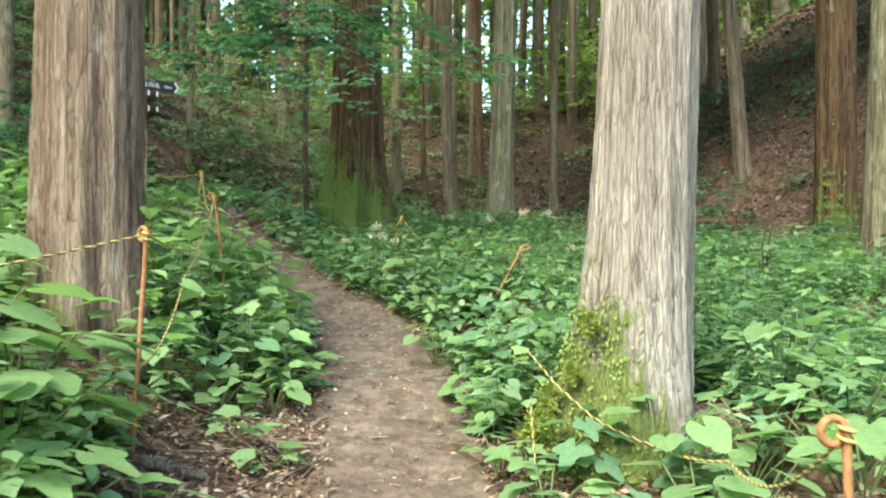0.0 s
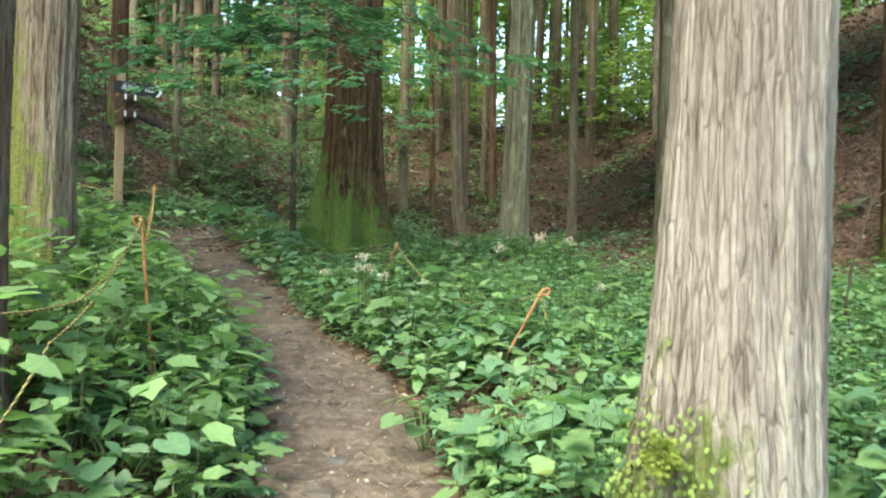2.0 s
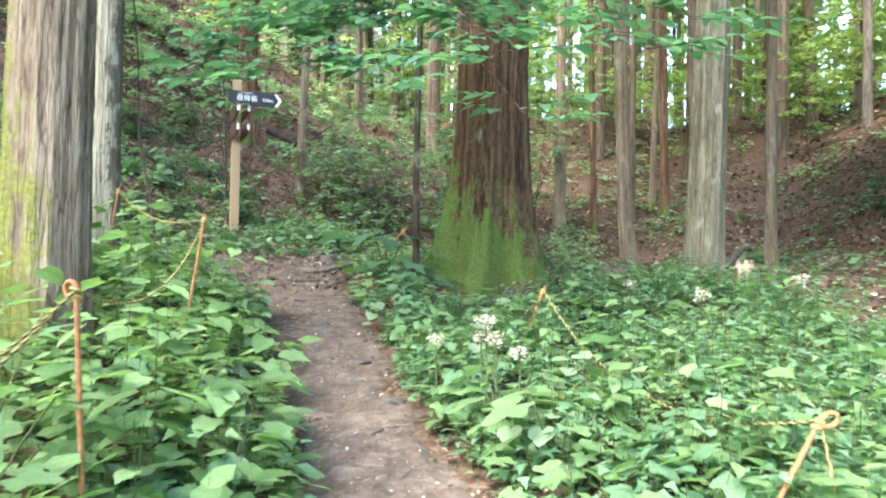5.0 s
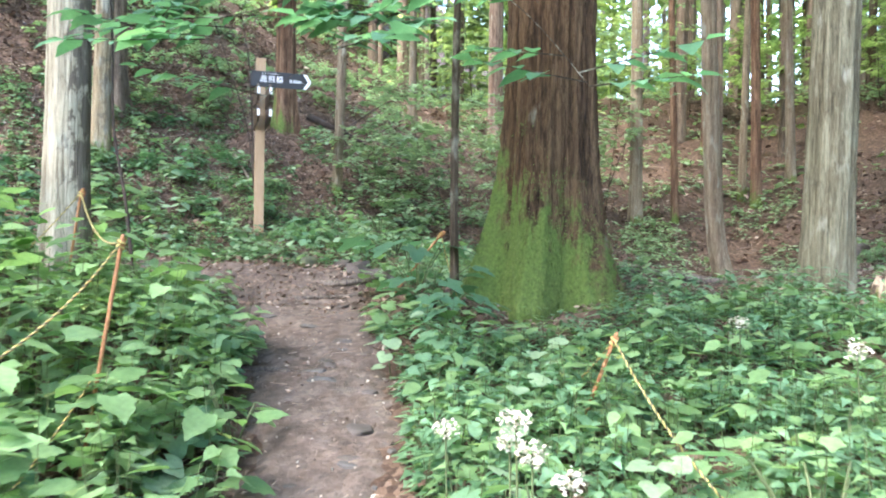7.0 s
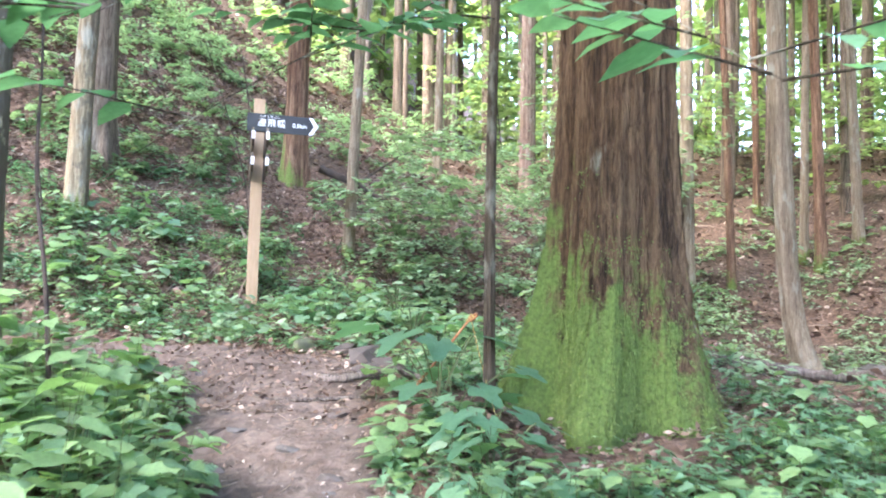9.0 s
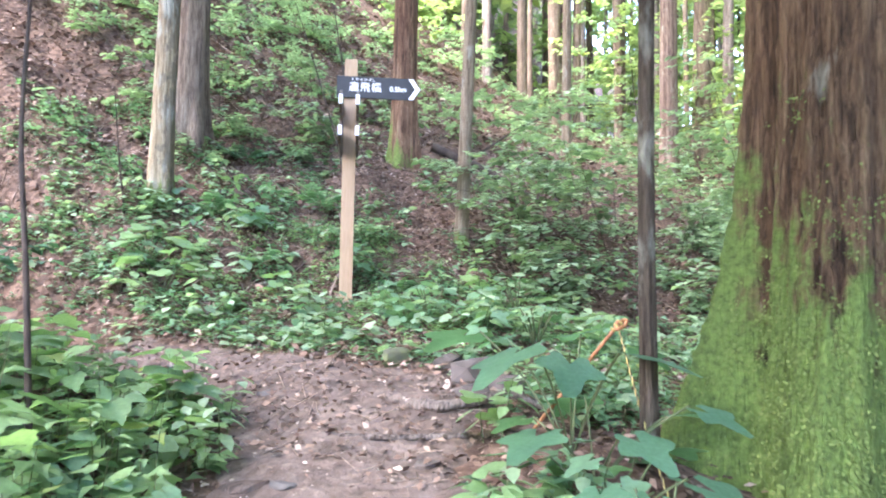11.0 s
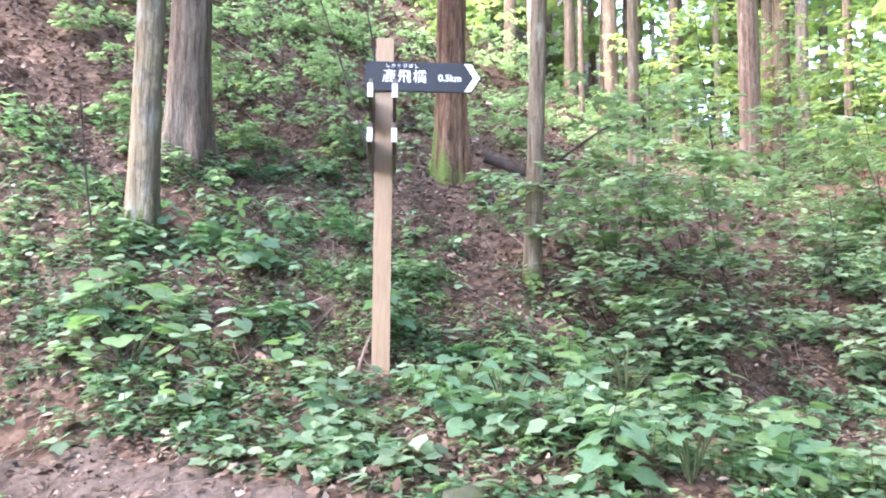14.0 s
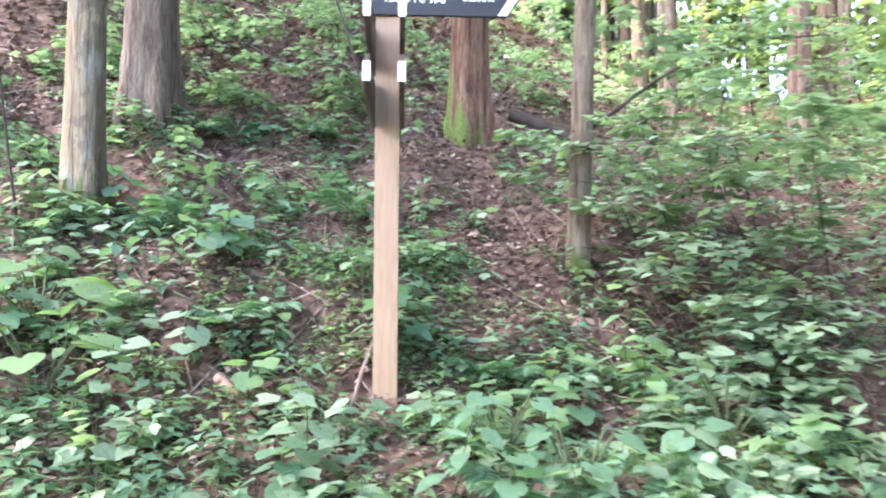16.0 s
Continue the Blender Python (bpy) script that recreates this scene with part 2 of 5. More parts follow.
SPLIT_WOOD = plain_material("split_wood", (0.16, 0.085, 0.055), (0.30, 0.19, 0.13), 20.0, 0.85, 0, 0.3)
BARK_RUST = bark_material("rust_brown_bark", (0.03, 0.019, 0.012), (0.15, 0.088, 0.055), (0.30, 0.21, 0.135), 1.0, (0.11, 0.17, 0.04), one_side=1.0)
BOARD_DARK = plain_material("dark_board", (0.009, 0.011, 0.011), (0.02, 0.023, 0.023), 8.0, 0.6, 0, 0.05)
WHITE_PAINT = plain_material("white_paint", (0.72, 0.72, 0.70), (0.82, 0.82, 0.80), 30.0, 0.5, 0, 0)
STRAP_BROWN = plain_material("dark_brown_strap", (0.05, 0.032, 0.02), (0.09, 0.06, 0.04), 10.0, 0.5, 0, 0.1)
ROPE_YELLOW = plain_material("rope_yellow", (0.30, 0.245, 0.07), (0.47, 0.38, 0.13), 60.0, 0.8)
ROPE_BLACK = plain_material("rope_black", (0.05, 0.046, 0.025), (0.12, 0.105, 0.06), 60.0, 0.8)
PETAL_WHITE = island_material("white_petal", [(0.0, (0.46, 0.43, 0.31)), (1.0, (0.66, 0.64, 0.52))])
PETAL_RED = island_material("orange_petal", [(0.0, (0.70, 0.10, 0.03)), (1.0, (0.85, 0.20, 0.06))])

# ---- ground shape ----
rng = np.random.default_rng(7)
WAVES = [(rng.uniform(-1, 1, 2), rng.uniform(0, 6.28)) for _ in range(24)]


def lumps(x, y, size):
    out = 0 * x
    for k, (w, ph) in enumerate(WAVES):
        w = w / np.hypot(*w) * (6.28 / size) * (0.6 + 0.07 * k)
        out = out + np.sin(x * w[0] + y * w[1] + ph)
    return out / 6.0


def soft_max(a, b, k=0.35):
    h = np.clip(0.5 + 0.5 * (a - b) / k, 0, 1)
    return b + (a - b) * h + k * h * (1 - h)


def soft_min(a, b, k=0.35):
    return -soft_max(-a, -b, k)


def path_mid(y):
    return np.interp(y, (-30, 0, 3.4, 4.7, 6.3, 7.4, 8.2, 9.3, 10.0, 11.0, 11.8), (4, 0.05, -0.2, -0.38, -0.68, -1.28, -1.75, -2.35, -2.85, -3.55, -4.2))


def path_half(y):
    return np.interp(y, (-30, 0, 3.4, 6.3, 7.4, 8.2, 9.3, 10.0, 11.0, 11.8), (0.5, 0.45, 0.42, 0.46, 0.40, 0.40, 0.47, 0.55, 0.75, 1.0))


def path_edge(x, y):
    """How far inside the trodden ground a place lies (metres, minus outside)."""
    along = path_half(y) - np.abs(x - path_mid(y))
    along = np.where(y > 11.6, -5.0, along)
    cross = 0.45 - np.abs(y - 11.47 - 0.03 * (x + 4.2)) - np.maximum(0, x + 3.35) * 0.9 - np.maximum(0, -6.0 - x) * 0.8
    return np.maximum(along, np.where(x < -2.0, cross, -5.0))


def ground_z(x, y):
    x, y = np.asarray(x, float), np.asarray(y, float)
    yc = np.clip(y, -40, 12.6)
    g = np.where(yc > 0, 0.10 + 0.055 * yc + 0.0095 * yc * yc, 0.10 + 0.055 * yc)
    t = np.clip((x + 4.2) / 2.6, 0, 1)
    right = t * t * (3 - 2 * t)
    flat = soft_min(g, 1.92 + 0.02 * (y - 11), 0.3)
    a = right * flat + (1 - right) * g
    off = path_mid(np.clip(y, -30, 11.8)) - x
    bank = 0.27 * (1 + 0.8 * np.clip((5 - y) / 2, 0, 1)) * np.maximum(0, off - 0.55) * np.clip((11.2 - y) / 1.6, 0, 1) + 0.16 * np.clip((-off - 0.5) / 0.7, 0, 1) * np.clip((9 - y) / 3, 0, 1)
    hill = 2.44 - 0.42 * (x + 5.2) * np.clip((y - 11.3) / 1.7, 0.1, 1) + np.where(y < 16, 0.37 * (y - 13.1), 1.073 + 0.2 * (np.minimum(y, 26) - 16)) + 0.035 * np.maximum(0, -6.5 - x) ** 2
    hill_r = 1.6 + 0.75 * (x - 3.9 - 0.85 * np.clip(12.8 - y, 0, 5)) + 0.16 * (np.minimum(y, 28) - 10)
    z = soft_max(a + bank, np.minimum(hill, 30), 0.3)
    z = soft_max(z, soft_min(hill_r, 9.5 + 0 * x, 1.5), 0.5)
    z = soft_max(z, soft_min(2.0 + 0.5 * (y - 19.5) + 0.03 * np.abs(x), 8.0 + 0 * x, 1.5), 0.8)
    gully = np.exp(-((x - 0.2 - 0.10 * (y - 15)) / 0.9) ** 2) * np.clip((y - 13.2) / 1.5, 0, 1)
    z = z - 0.45 * gully - 0.45 * np.exp(-((y - 13.0 + 0.62 * (x - 1.2)) / 0.95) ** 2) * np.clip((x - 1.4) / 1.5, 0, 1)
    out = np.clip(-path_edge(x, y), 0, 1)
    return z + (0.02 + 0.07 * out) * lumps(x, y, 1.7) + (0.008 + 0.015 * out) * lumps(x + 9, y - 4, 0.45)


def gz(x, y):
    return float(ground_z(x, y))


def link_mesh(name, verts, faces, material, parent=None, smooth=True, label=""):
    me = bpy.data.meshes.new(name)
    me.from_pydata(verts.tolist() if isinstance(verts, np.ndarray) else verts, [], faces.tolist() if isinstance(faces, np.ndarray) else faces)
    me.materials.append(material)
    if smooth:
        me.polygons.foreach_set("use_smooth", [True] * len(me.polygons))
    ob = new(name, me)
    if parent is not None:
        ob.parent = parent
    return tagged(ob, label)


def part(name, bm, material, parent, label="", smooth=True):
    me = bpy.data.meshes.new(name)
    bm.to_mesh(me)
    bm.free()
    me.materials.append(material)
    if smooth:
        me.polygons.foreach_set("use_smooth", [True] * len(me.polygons))
    ob = new(name, me)
    ob.parent = parent
    return tagged(ob, label)


def empty(name, m, label, category, group=""):
    ob = new(name)
    ob.matrix_world = m
    return tagged(ob, label, category, group)


def spaced(fine_a, fine_b, step, far):
    mid = np.arange(fine_a, fine_b + 1e-6, step)
    grow = np.cumsum(step * 1.13 ** np.arange(1, 80))
    grow = grow[grow < far]
    return np.concatenate([fine_a - grow[::-1], mid, fine_b + grow])


def grid_faces(nx, ny):
    i, j = np.meshgrid(np.arange(nx - 1), np.arange(ny - 1), indexing="ij")
    a = (i * ny + j).ravel()
    return np.stack([a, a + ny, a + ny + 1, a + 1], 1)


gx, gy = spaced(-9.0, 5.5, 0.09, 90.0), spaced(-0.5, 16.0, 0.09, 90.0)
GX, GY = np.meshgrid(gx, gy, indexing="ij")
ground = link_mesh("ground", np.stack([GX.ravel(), GY.ravel(), ground_z(GX, GY).ravel()], 1), grid_faces(len(gx), len(gy)), GROUND)
tagged(ground, "sloping brown forest floor covered with leaf litter", "ground", kind="structure")

px, py = np.arange(-8.0, 2.2, 0.05), np.arange(-3.0, 12.6, 0.05)
PX, PY = np.meshgrid(px, py, indexing="ij")
edge = path_edge(PX, PY) + 0.10 * lumps(PX + 3, PY, 0.8) + 0.05 * lumps(PX, PY + 5, 0.3)
PZ = ground_z(PX, PY) + np.clip(edge * 0.25, -0.05, 0.02) + 0.009 * lumps(PX, PY, 0.22) + 0.005 * lumps(PX + 2, PY + 7, 0.11)
pf = grid_faces(len(px), len(py))
keep = (edge.ravel()[pf] > -0.12).all(1)
used, inv = np.unique(pf[keep].ravel(), return_inverse=True)
dirt_path = link_mesh("path", np.stack([PX.ravel(), PY.ravel(), PZ.ravel()], 1)[used], inv.reshape(-1, 4), PATH_SOIL)
tagged(dirt_path, "trodden brown earth footpath with twigs and stones", "path", kind="structure")

# ---- trees ----
def trunk_mesh(name, r, h, material, parent, sides=24, rings=24, flare=0.25, lobes=5, ridge=0.05, lean=(0.0, 0.0), taper=0.45, seed=1, bend=0.0, flare_h=0.45, below=0.5, turn=None, sweep=0.0):
    """A tapered trunk with a flared, lobed foot and ridged bark; its base is the parent's origin."""
    rs = np.random.default_rng(seed)
    ph, ph2 = rs.uniform(0, 6.28, 8), rs.uniform(0, 6.28, 6)
    u = np.linspace(0, 1, rings) ** 1.7
    z = u * (h + below) - below
    a = np.linspace(0, 2 * np.pi, sides, endpoint=False)
    Z, A = np.meshgrid(z, a, indexing="ij")
    rad = r * (1 - taper * np.clip(Z, 0, None) / h)
    if turn is not None:
        ph[0], ph[1] = -turn * lobes, 0.0
    lob = 0.55 + 0.45 * np.cos(lobes * A + ph[0] + 0.6 * np.sin(A + ph[1]))
    rad = rad + r * flare * 2.2 * np.exp(-np.clip(Z + 0.1, 0, None) / flare_h) * lob
    n = 0
    for k in range(8):
        f = (7, 11, 13, 17, 23, 29, 37, 43)[k]
        n = n + np.sin(f * A + ph[k] + 0.9 * np.sin(Z * (0.5 + 0.23 * k) + ph2[k % 6])) / (1 + 0.25 * k)
    n = n / 3.0 + 0.22 * rs.standard_normal(A.shape)
    rad = rad * (1 + ridge * n)
    bx = lean[0] * Z + sweep * np.exp(-np.clip(Z, -0.3, None) / 0.45) + bend * np.sin(Z * 0.9 + ph[2])
    by = lean[1] * Z + bend * np.cos(Z * 0.7 + ph[3])
    V = np.stack([(rad * np.cos(A) + bx).ravel(), (rad * np.sin(A) + by).ravel(), Z.ravel()], 1)
    i, j = np.meshgrid(np.arange(rings - 1), np.arange(sides), indexing="ij")
    a0, b0 = (i * sides + j).ravel(), (i * sides + (j + 1) % sides).ravel()
    ob = link_mesh(name, V, np.stack([a0, b0, b0 + sides, a0 + sides], 1), material, parent)
    at = ob.data.attributes.new("ridge", "FLOAT", "POINT")
    at.data.foreach_set("value", np.clip(0.5 + 0.45 * n, 0, 1).ravel().astype(np.float32))
    return ob


LEAF_OVAL = (np.array([(0, 0, 0), (0.3, 0.26, 0.06), (0.3, -0.26, 0.06), (0.35, 0, 0), (0.68, 0.2, 0.02), (0.68, -0.2, 0.02), (0.7, 0, -0.03), (1, 0, -0.12)], float),
             np.array([(0, 3, 1), (0, 2, 3), (1, 3, 6), (1, 6, 4), (3, 2, 5), (3, 5, 6), (4, 6, 7), (6, 5, 7)]))
LEAF_LOBED = (np.array([(0, 0, 0), (-0.1, 0.3, 0.03), (-0.1, -0.3, 0.03), (0.3, 0.44, 0.05), (0.3, -0.44, 0.05), (0.45, 0.33, 0.04), (0.45, -0.33, 0.04), (0.6, 0.32, 0), (0.6, -0.32, 0), (0.78, 0.16, -0.02), (0.78, -0.16, -0.02), (1, 0, -0.14), (0.45, 0, -0.02)], float),
              np.array([(0, 12, 1), (0, 2, 12), (1, 12, 3), (2, 4, 12), (3, 12, 5), (4, 6, 12), (5, 12, 7), (6, 8, 12), (7, 12, 9), (8, 10, 12), (9, 12, 11), (10, 11, 12)]))
LEAF_TRI = (np.array([(0, 0, 0), (0.12, 0.40, 0.05), (0.42, 0.20, 0.02), (1, 0, -0.14), (0.42, -0.20, 0.02), (0.12, -0.40, 0.05), (0.35, 0, -0.03)], float),
            np.array([(0, 6, 1), (1, 6, 2), (2, 6, 3), (3, 6, 4), (4, 6, 5), (5, 6, 0)]))
STAR = [(0.0, 0.0)] + [(0.36 + q * math.cos(d), q * math.sin(d)) for q, d in ((0.40, -2.35), (0.36, -1.85), (0.47, -1.2), (0.37, -0.68), (0.62, 0.0), (0.39, 0.66), (0.48, 1.22), (0.35, 1.85), (0.41, 2.35))]
LEAF_STAR = (np.array([(x, y, 0.05 * abs(y) - 0.16 * x * x + 0.05) for x, y in STAR] + [(0.36, 0, 0.0)], float), np.array([(k, (k + 1) % 10, 10) for k in range(10)]))
LEAF_CARD = (np.array([(0, 0, 0), (0.45, 0.3, 0.06), (0.5, -0.3, 0.05), (1, 0, -0.1)], float), np.array([(0, 2, 1), (1, 2, 3)]))


def leaves_at(pos, yaw, pitch, roll, size, template=LEAF_OVAL, width=1.0):
    """Many leaves at once: vertices and triangles of one copy of the template for each place."""
    tv, tf = template
    n = len(pos)
    cy, sy, cp, sp, cr, sr = np.cos(yaw), np.sin(yaw), np.cos(pitch), np.sin(pitch), np.cos(roll), np.sin(roll)
    fwd = np.stack([cy * cp, sy * cp, sp], 1)
    side = np.stack([-sy, cy, 0 * cy], 1)
    up = np.cross(fwd, side)
    s2, u2 = side * cr[:, None] + up * sr[:, None], up * cr[:, None] - side * sr[:, None]
    V = pos[:, None, :] + size[:, None, None] * (tv[None, :, 0:1] * fwd[:, None] + width * tv[None, :, 1:2] * s2[:, None] + tv[None, :, 2:3] * u2[:, None])
    F = tf[None] + (np.arange(n) * len(tv))[:, None, None]
    return V.reshape(-1, 3), F.reshape(-1, 3)


def tubes(p0, p1, r0, r1, sides=4):
    """Many straight, tapered sticks at once."""
    d = p1 - p0
    d = d / np.maximum(1e-6, np.linalg.norm(d, axis=1))[:, None]
    ref = np.where(np.abs(d[:, 2:3]) > 0.9, np.array([[1.0, 0, 0]]), np.array([[0, 0, 1.0]]))
    s = np.cross(d, ref)
    s = s / np.linalg.norm(s, axis=1)[:, None]
    w = np.cross(d, s)
    a = np.linspace(0, 2 * np.pi, sides, endpoint=False)
    ring = np.cos(a)[None, :, None] * s[:, None] + np.sin(a)[None, :, None] * w[:, None]
    V = np.concatenate([p0[:, None] + ring * r0[:, None, None], p1[:, None] + ring * r1[:, None, None]], 1)
    f = []
    for k in range(sides):
        q = (k + 1) % sides
        f += [(k, q, sides + q), (k, sides + q, sides + k)]
    F = np.array(f)[None] + (np.arange(len(p0)) * 2 * sides)[:, None, None]
    return V.reshape(-1, 3), F.reshape(-1, 3)


def joined(*pairs):
    V, F, n = [], [], 0
    for v, f in pairs:
        V.append(v)
        F.append(f + n)
        n += len(v)
    return np.concatenate(V), np.concatenate(F)


def crown_mesh(parent, h, radius, bottom, count, size, material, seed, name="crown", flat=0.35, template=LEAF_CARD):
    """Leaf sprigs in uneven clumps round the upper trunk."""
    rs = np.random.default_rng(seed)
    clumps = max(6, count // 60)
    ang, lev = rs.uniform(0, 6.28, clumps), rs.uniform(0, 1, clumps)
    rr = radius * (1 - 0.6 * lev) * rs.uniform(0.35, 1.0, clumps)
    cen = np.stack([rr * np.cos(ang), rr * np.sin(ang), bottom + lev * (h - bottom)], 1)
    pick = rs.integers(0, clumps, count)
    spread = rs.standard_normal((count, 3)) * np.array([1, 1, flat]) * radius * 0.2
    pos = cen[pick] + spread
    return link_mesh(name, *leaves_at(pos, rs.uniform(0, 6.28, count), rs.uniform(-0.7, 0.25, count), rs.uniform(-0.5, 0.5, count), size * rs.uniform(0.6, 1.3, count), template), material, parent)


MOSS = plain_material("moss_coat", (0.085, 0.135, 0.03), (0.165, 0.22, 0.055), 9.0, 0.95, 0, 0.3)
MOSS_TUFT = leaf_material("bright_moss", (0.17, 0.21, 0.045), (0.28, 0.33, 0.085), 0.9, 0.5)


def moss_coat(trunk, parent, seed, count, top, way, spread, size=0.024):
    """Small drooping moss blades on the trunk's foot, in patches, on the side that faces the way given."""
    rs = np.random.default_rng(seed + 900)
    me = trunk.data
    V = np.empty(len(me.vertices) * 3, np.float32)
    N = np.empty(len(me.vertices) * 3, np.float32)
    me.vertices.foreach_get("co", V)
    me.vertices.foreach_get("normal", N)
    V, N = V.reshape(-1, 3).astype(float), N.reshape(-1, 3).astype(float)
    ang = np.arctan2(N[:, 1], N[:, 0])
    facing = np.abs((ang - way + np.pi) % (2 * np.pi) - np.pi)
    patch = lumps(5 * ang + seed, 3 * V[:, 2], 2.6) + 0.6 * lumps(9 * ang, 8 * V[:, 2] + seed, 2.3)
    limit = top * (0.55 + 0.45 * patch) * np.clip(1.25 - facing / spread, 0, 1.15)
    ok = np.flatnonzero((V[:, 2] < limit) & (V[:, 2] > -0.15))
    if not len(ok):
        return None
    k = rs.choice(ok, count)
    pos = V[k] + rs.normal(0, 0.016, (count, 3)) + N[k] * 0.004
    lv = leaves_at(pos, ang[k] + rs.normal(0, 0.7, count), rs.uniform(-1.4, -0.5, count), rs.uniform(-0.8, 0.8, count), size * rs.uniform(0.5, 1.4, count), LEAF_CARD, 1.3)
    return link_mesh("moss", *lv, MOSS, parent, True, "coat of yellow-green moss")


def tree(x, y, r, h, bark, label, seed, crown=(0, 0, 0, 0), leaf=None, category="tree", group="", z=None, moss=None, **kw):
    e = empty("tree", pose(x, y, gz(x, y) if z is None else z), label, category, group)
    trunk = trunk_mesh("trunk", r, h, bark, e, seed=seed, **kw)
    if moss:
        moss_coat(trunk, e, seed, *moss)
    if crown[0]:
        crown_mesh(e, h, crown[1], crown[2], crown[0], crown[3], leaf or NEEDLE, seed + 50)
    return e


# crowns sit mostly above the view, added to shade the ground
tree(-2.07, 4.35, 0.30, 15, BARK_BROWN, "large cedar with shaggy brown bark and mossy foot", 3, (260, 2.6, 9.0, 0.5), sides=120, rings=150, flare=0.22, ridge=0.045, lean=(0.012, 0), moss=(3000, 0.85, 3.3, 1.1))
tree(0.95, 3.72, 0.25, 15, BARK_GREY, "large cedar with pale grey fibrous bark and mossy roots", 4, (260, 2.6, 9.0, 0.5), sides=140, rings=190, flare=0.52, ridge=0.04, lean=(0.04, 0.01), lobes=1, flare_h=0.42, turn=3.0, moss=(3200, 1.0, 3.5, 1.2, 0.02))
tree(4.7, 8.0, 0.2, 14, BARK_GREEN, "cedar with yellowish lichened bark beside the undergrowth", 5, (1500, 3.6, 7.5, 0.6), sides=60, rings=60, flare=0.2, ridge=0.04, lean=(0.03, 0))
tree(-3.15, 7.15, 0.235, 15, BARK_DARK, "tall fir with grey furrowed bark and mossy foot", 6, (260, 2.6, 9.0, 0.5), sides=100, rings=130, flare=0.18, ridge=0.05, lean=(0.01, 0), moss=(2600, 1.6, 3.4, 0.9))
tree(-1.33, 11.45, 0.365, 18, BARK_RED, "huge red-brown cedar with a broad moss-covered base", 7, (420, 3.2, 10.0, 0.55), sides=160, rings=170, flare=0.50, ridge=0.085, lean=(0.01, 0), lobes=6, flare_h=0.7, moss=(14000, 1.05, -1.9, 3.4, 0.012))
tree(0.92, 12.2, 0.20, 16, BARK_GREEN, "straight cedar with greenish grey bark", 8, (1000, 3.4, 8, 0.6), sides=70, rings=80, flare=0.2, ridge=0.05, lean=(0.03, 0))
tree(3.55, 13.3, 0.27, 16, BARK_GREEN, "grey straight trunk with flaking bark on the slope", 9, (1500, 3.8, 8, 0.7), sides=60, rings=60, flare=0.15, ridge=0.03)
tree(-4.68, 9.6, 0.165, 12, BARK_PALE, "pale flaking trunk beside the path", 10, (200, 2.0, 7, 0.4), LEAF_DEEP, sides=60, rings=90, flare=0.3, ridge=0.035, bend=0.02)
tree(-7.68, 13.1, 0.12, 11, BARK_MOTTLED, "slim pale trunk on the leafy hillside", 11, (400, 2.2, 6, 0.35), LEAF_DEEP, sides=40, rings=60, flare=0.2, ridge=0.04, bend=0.02, lean=(0.03, 0))
tree(-8.44, 14.1, 0.2, 14, BARK_FAR, "brown cedar trunk on the hillside", 12, (500, 2.5, 7, 0.45), sides=40, rings=50, flare=0.3, ridge=0.05)
tree(-6.77, 16.3, 0.17, 14, BARK_RUST, "reddish cedar with a moss-green foot on the hillside", 13, (500, 2.5, 7, 0.45), sides=50, rings=60, flare=0.45, ridge=0.05, lobes=4)
tree(-5.07, 14.9, 0.072, 11, BARK_THIN, "slender grey-brown trunk on the slope", 14, (300, 1.8, 6, 0.3), LEAF_DEEP, sides=24, rings=50, flare=0.1, ridge=0.03, lean=(0.03, 0))
tree(-5.13, 24.1, 0.2, 15, BARK_BROWN, "brown trunk standing on the far slope", 15, (500, 2.5, 7, 0.45), sides=30, rings=30, flare=0.2)
tree(-6.65, 22.0, 0.1, 13, BARK_THIN, "thin pale trunk on the far slope", 16, (300, 2, 7, 0.4), sides=20, rings=30)
dark_sapling = tree(-2.0, 11.0, 0.036, 7.5, BARK_SAP, "dark slender sapling beside the mossy cedar", 17, sides=16, rings=60, flare=0.15, ridge=0.05, bend=0.02)
tree(-1.29, 20.8, 0.13, 15, BARK_THIN, "slim straight trunk in the valley", 18, (700, 3.2, 9, 0.6), sides=24, rings=40, flare=0.15)
tree(0.17, 17.6, 0.14, 14, BARK_THIN, "slightly leaning slim trunk by the stream", 19, (700, 3.2, 8.5, 0.6), sides=24, rings=60, flare=0.3, lean=(-0.03, 0), sweep=0.3)
tree(2.55, 17.2, 0.1, 14, BARK_THIN, "thin reddish trunk at the foot of the slope", 20, (900, 3.4, 8.5, 0.6), sides=20, rings=30)
# densest crowns: unseen canopy made up to darken the hollow and slope
tree(5.2, 9.9, 0.26, 15, BARK_RED, "dark mossy cedar standing in the shaded hollow", 22, (2400, 4.2, 7.5, 0.7), sides=60, rings=70, flare=0.2, ridge=0.05, moss=(2500, 1.6, -2.2, 1.6, 0.03))
tree(5.05, 12.6, 0.13, 14, BARK_FAR, "thin leaning trunk in the shaded hollow", 23, (1600, 3.6, 8, 0.7), sides=24, rings=30, flare=0.15, lean=(-0.08, 0))
tree(4.4, 15.0, 0.16, 15, BARK_FAR, "thin dark trunk up the shaded slope", 24, (1800, 3.8, 8, 0.7), sides=24, rings=30, flare=0.15)

# far wood: slim trunks on both slopes
rf = np.random.default_rng(21)
made = 0
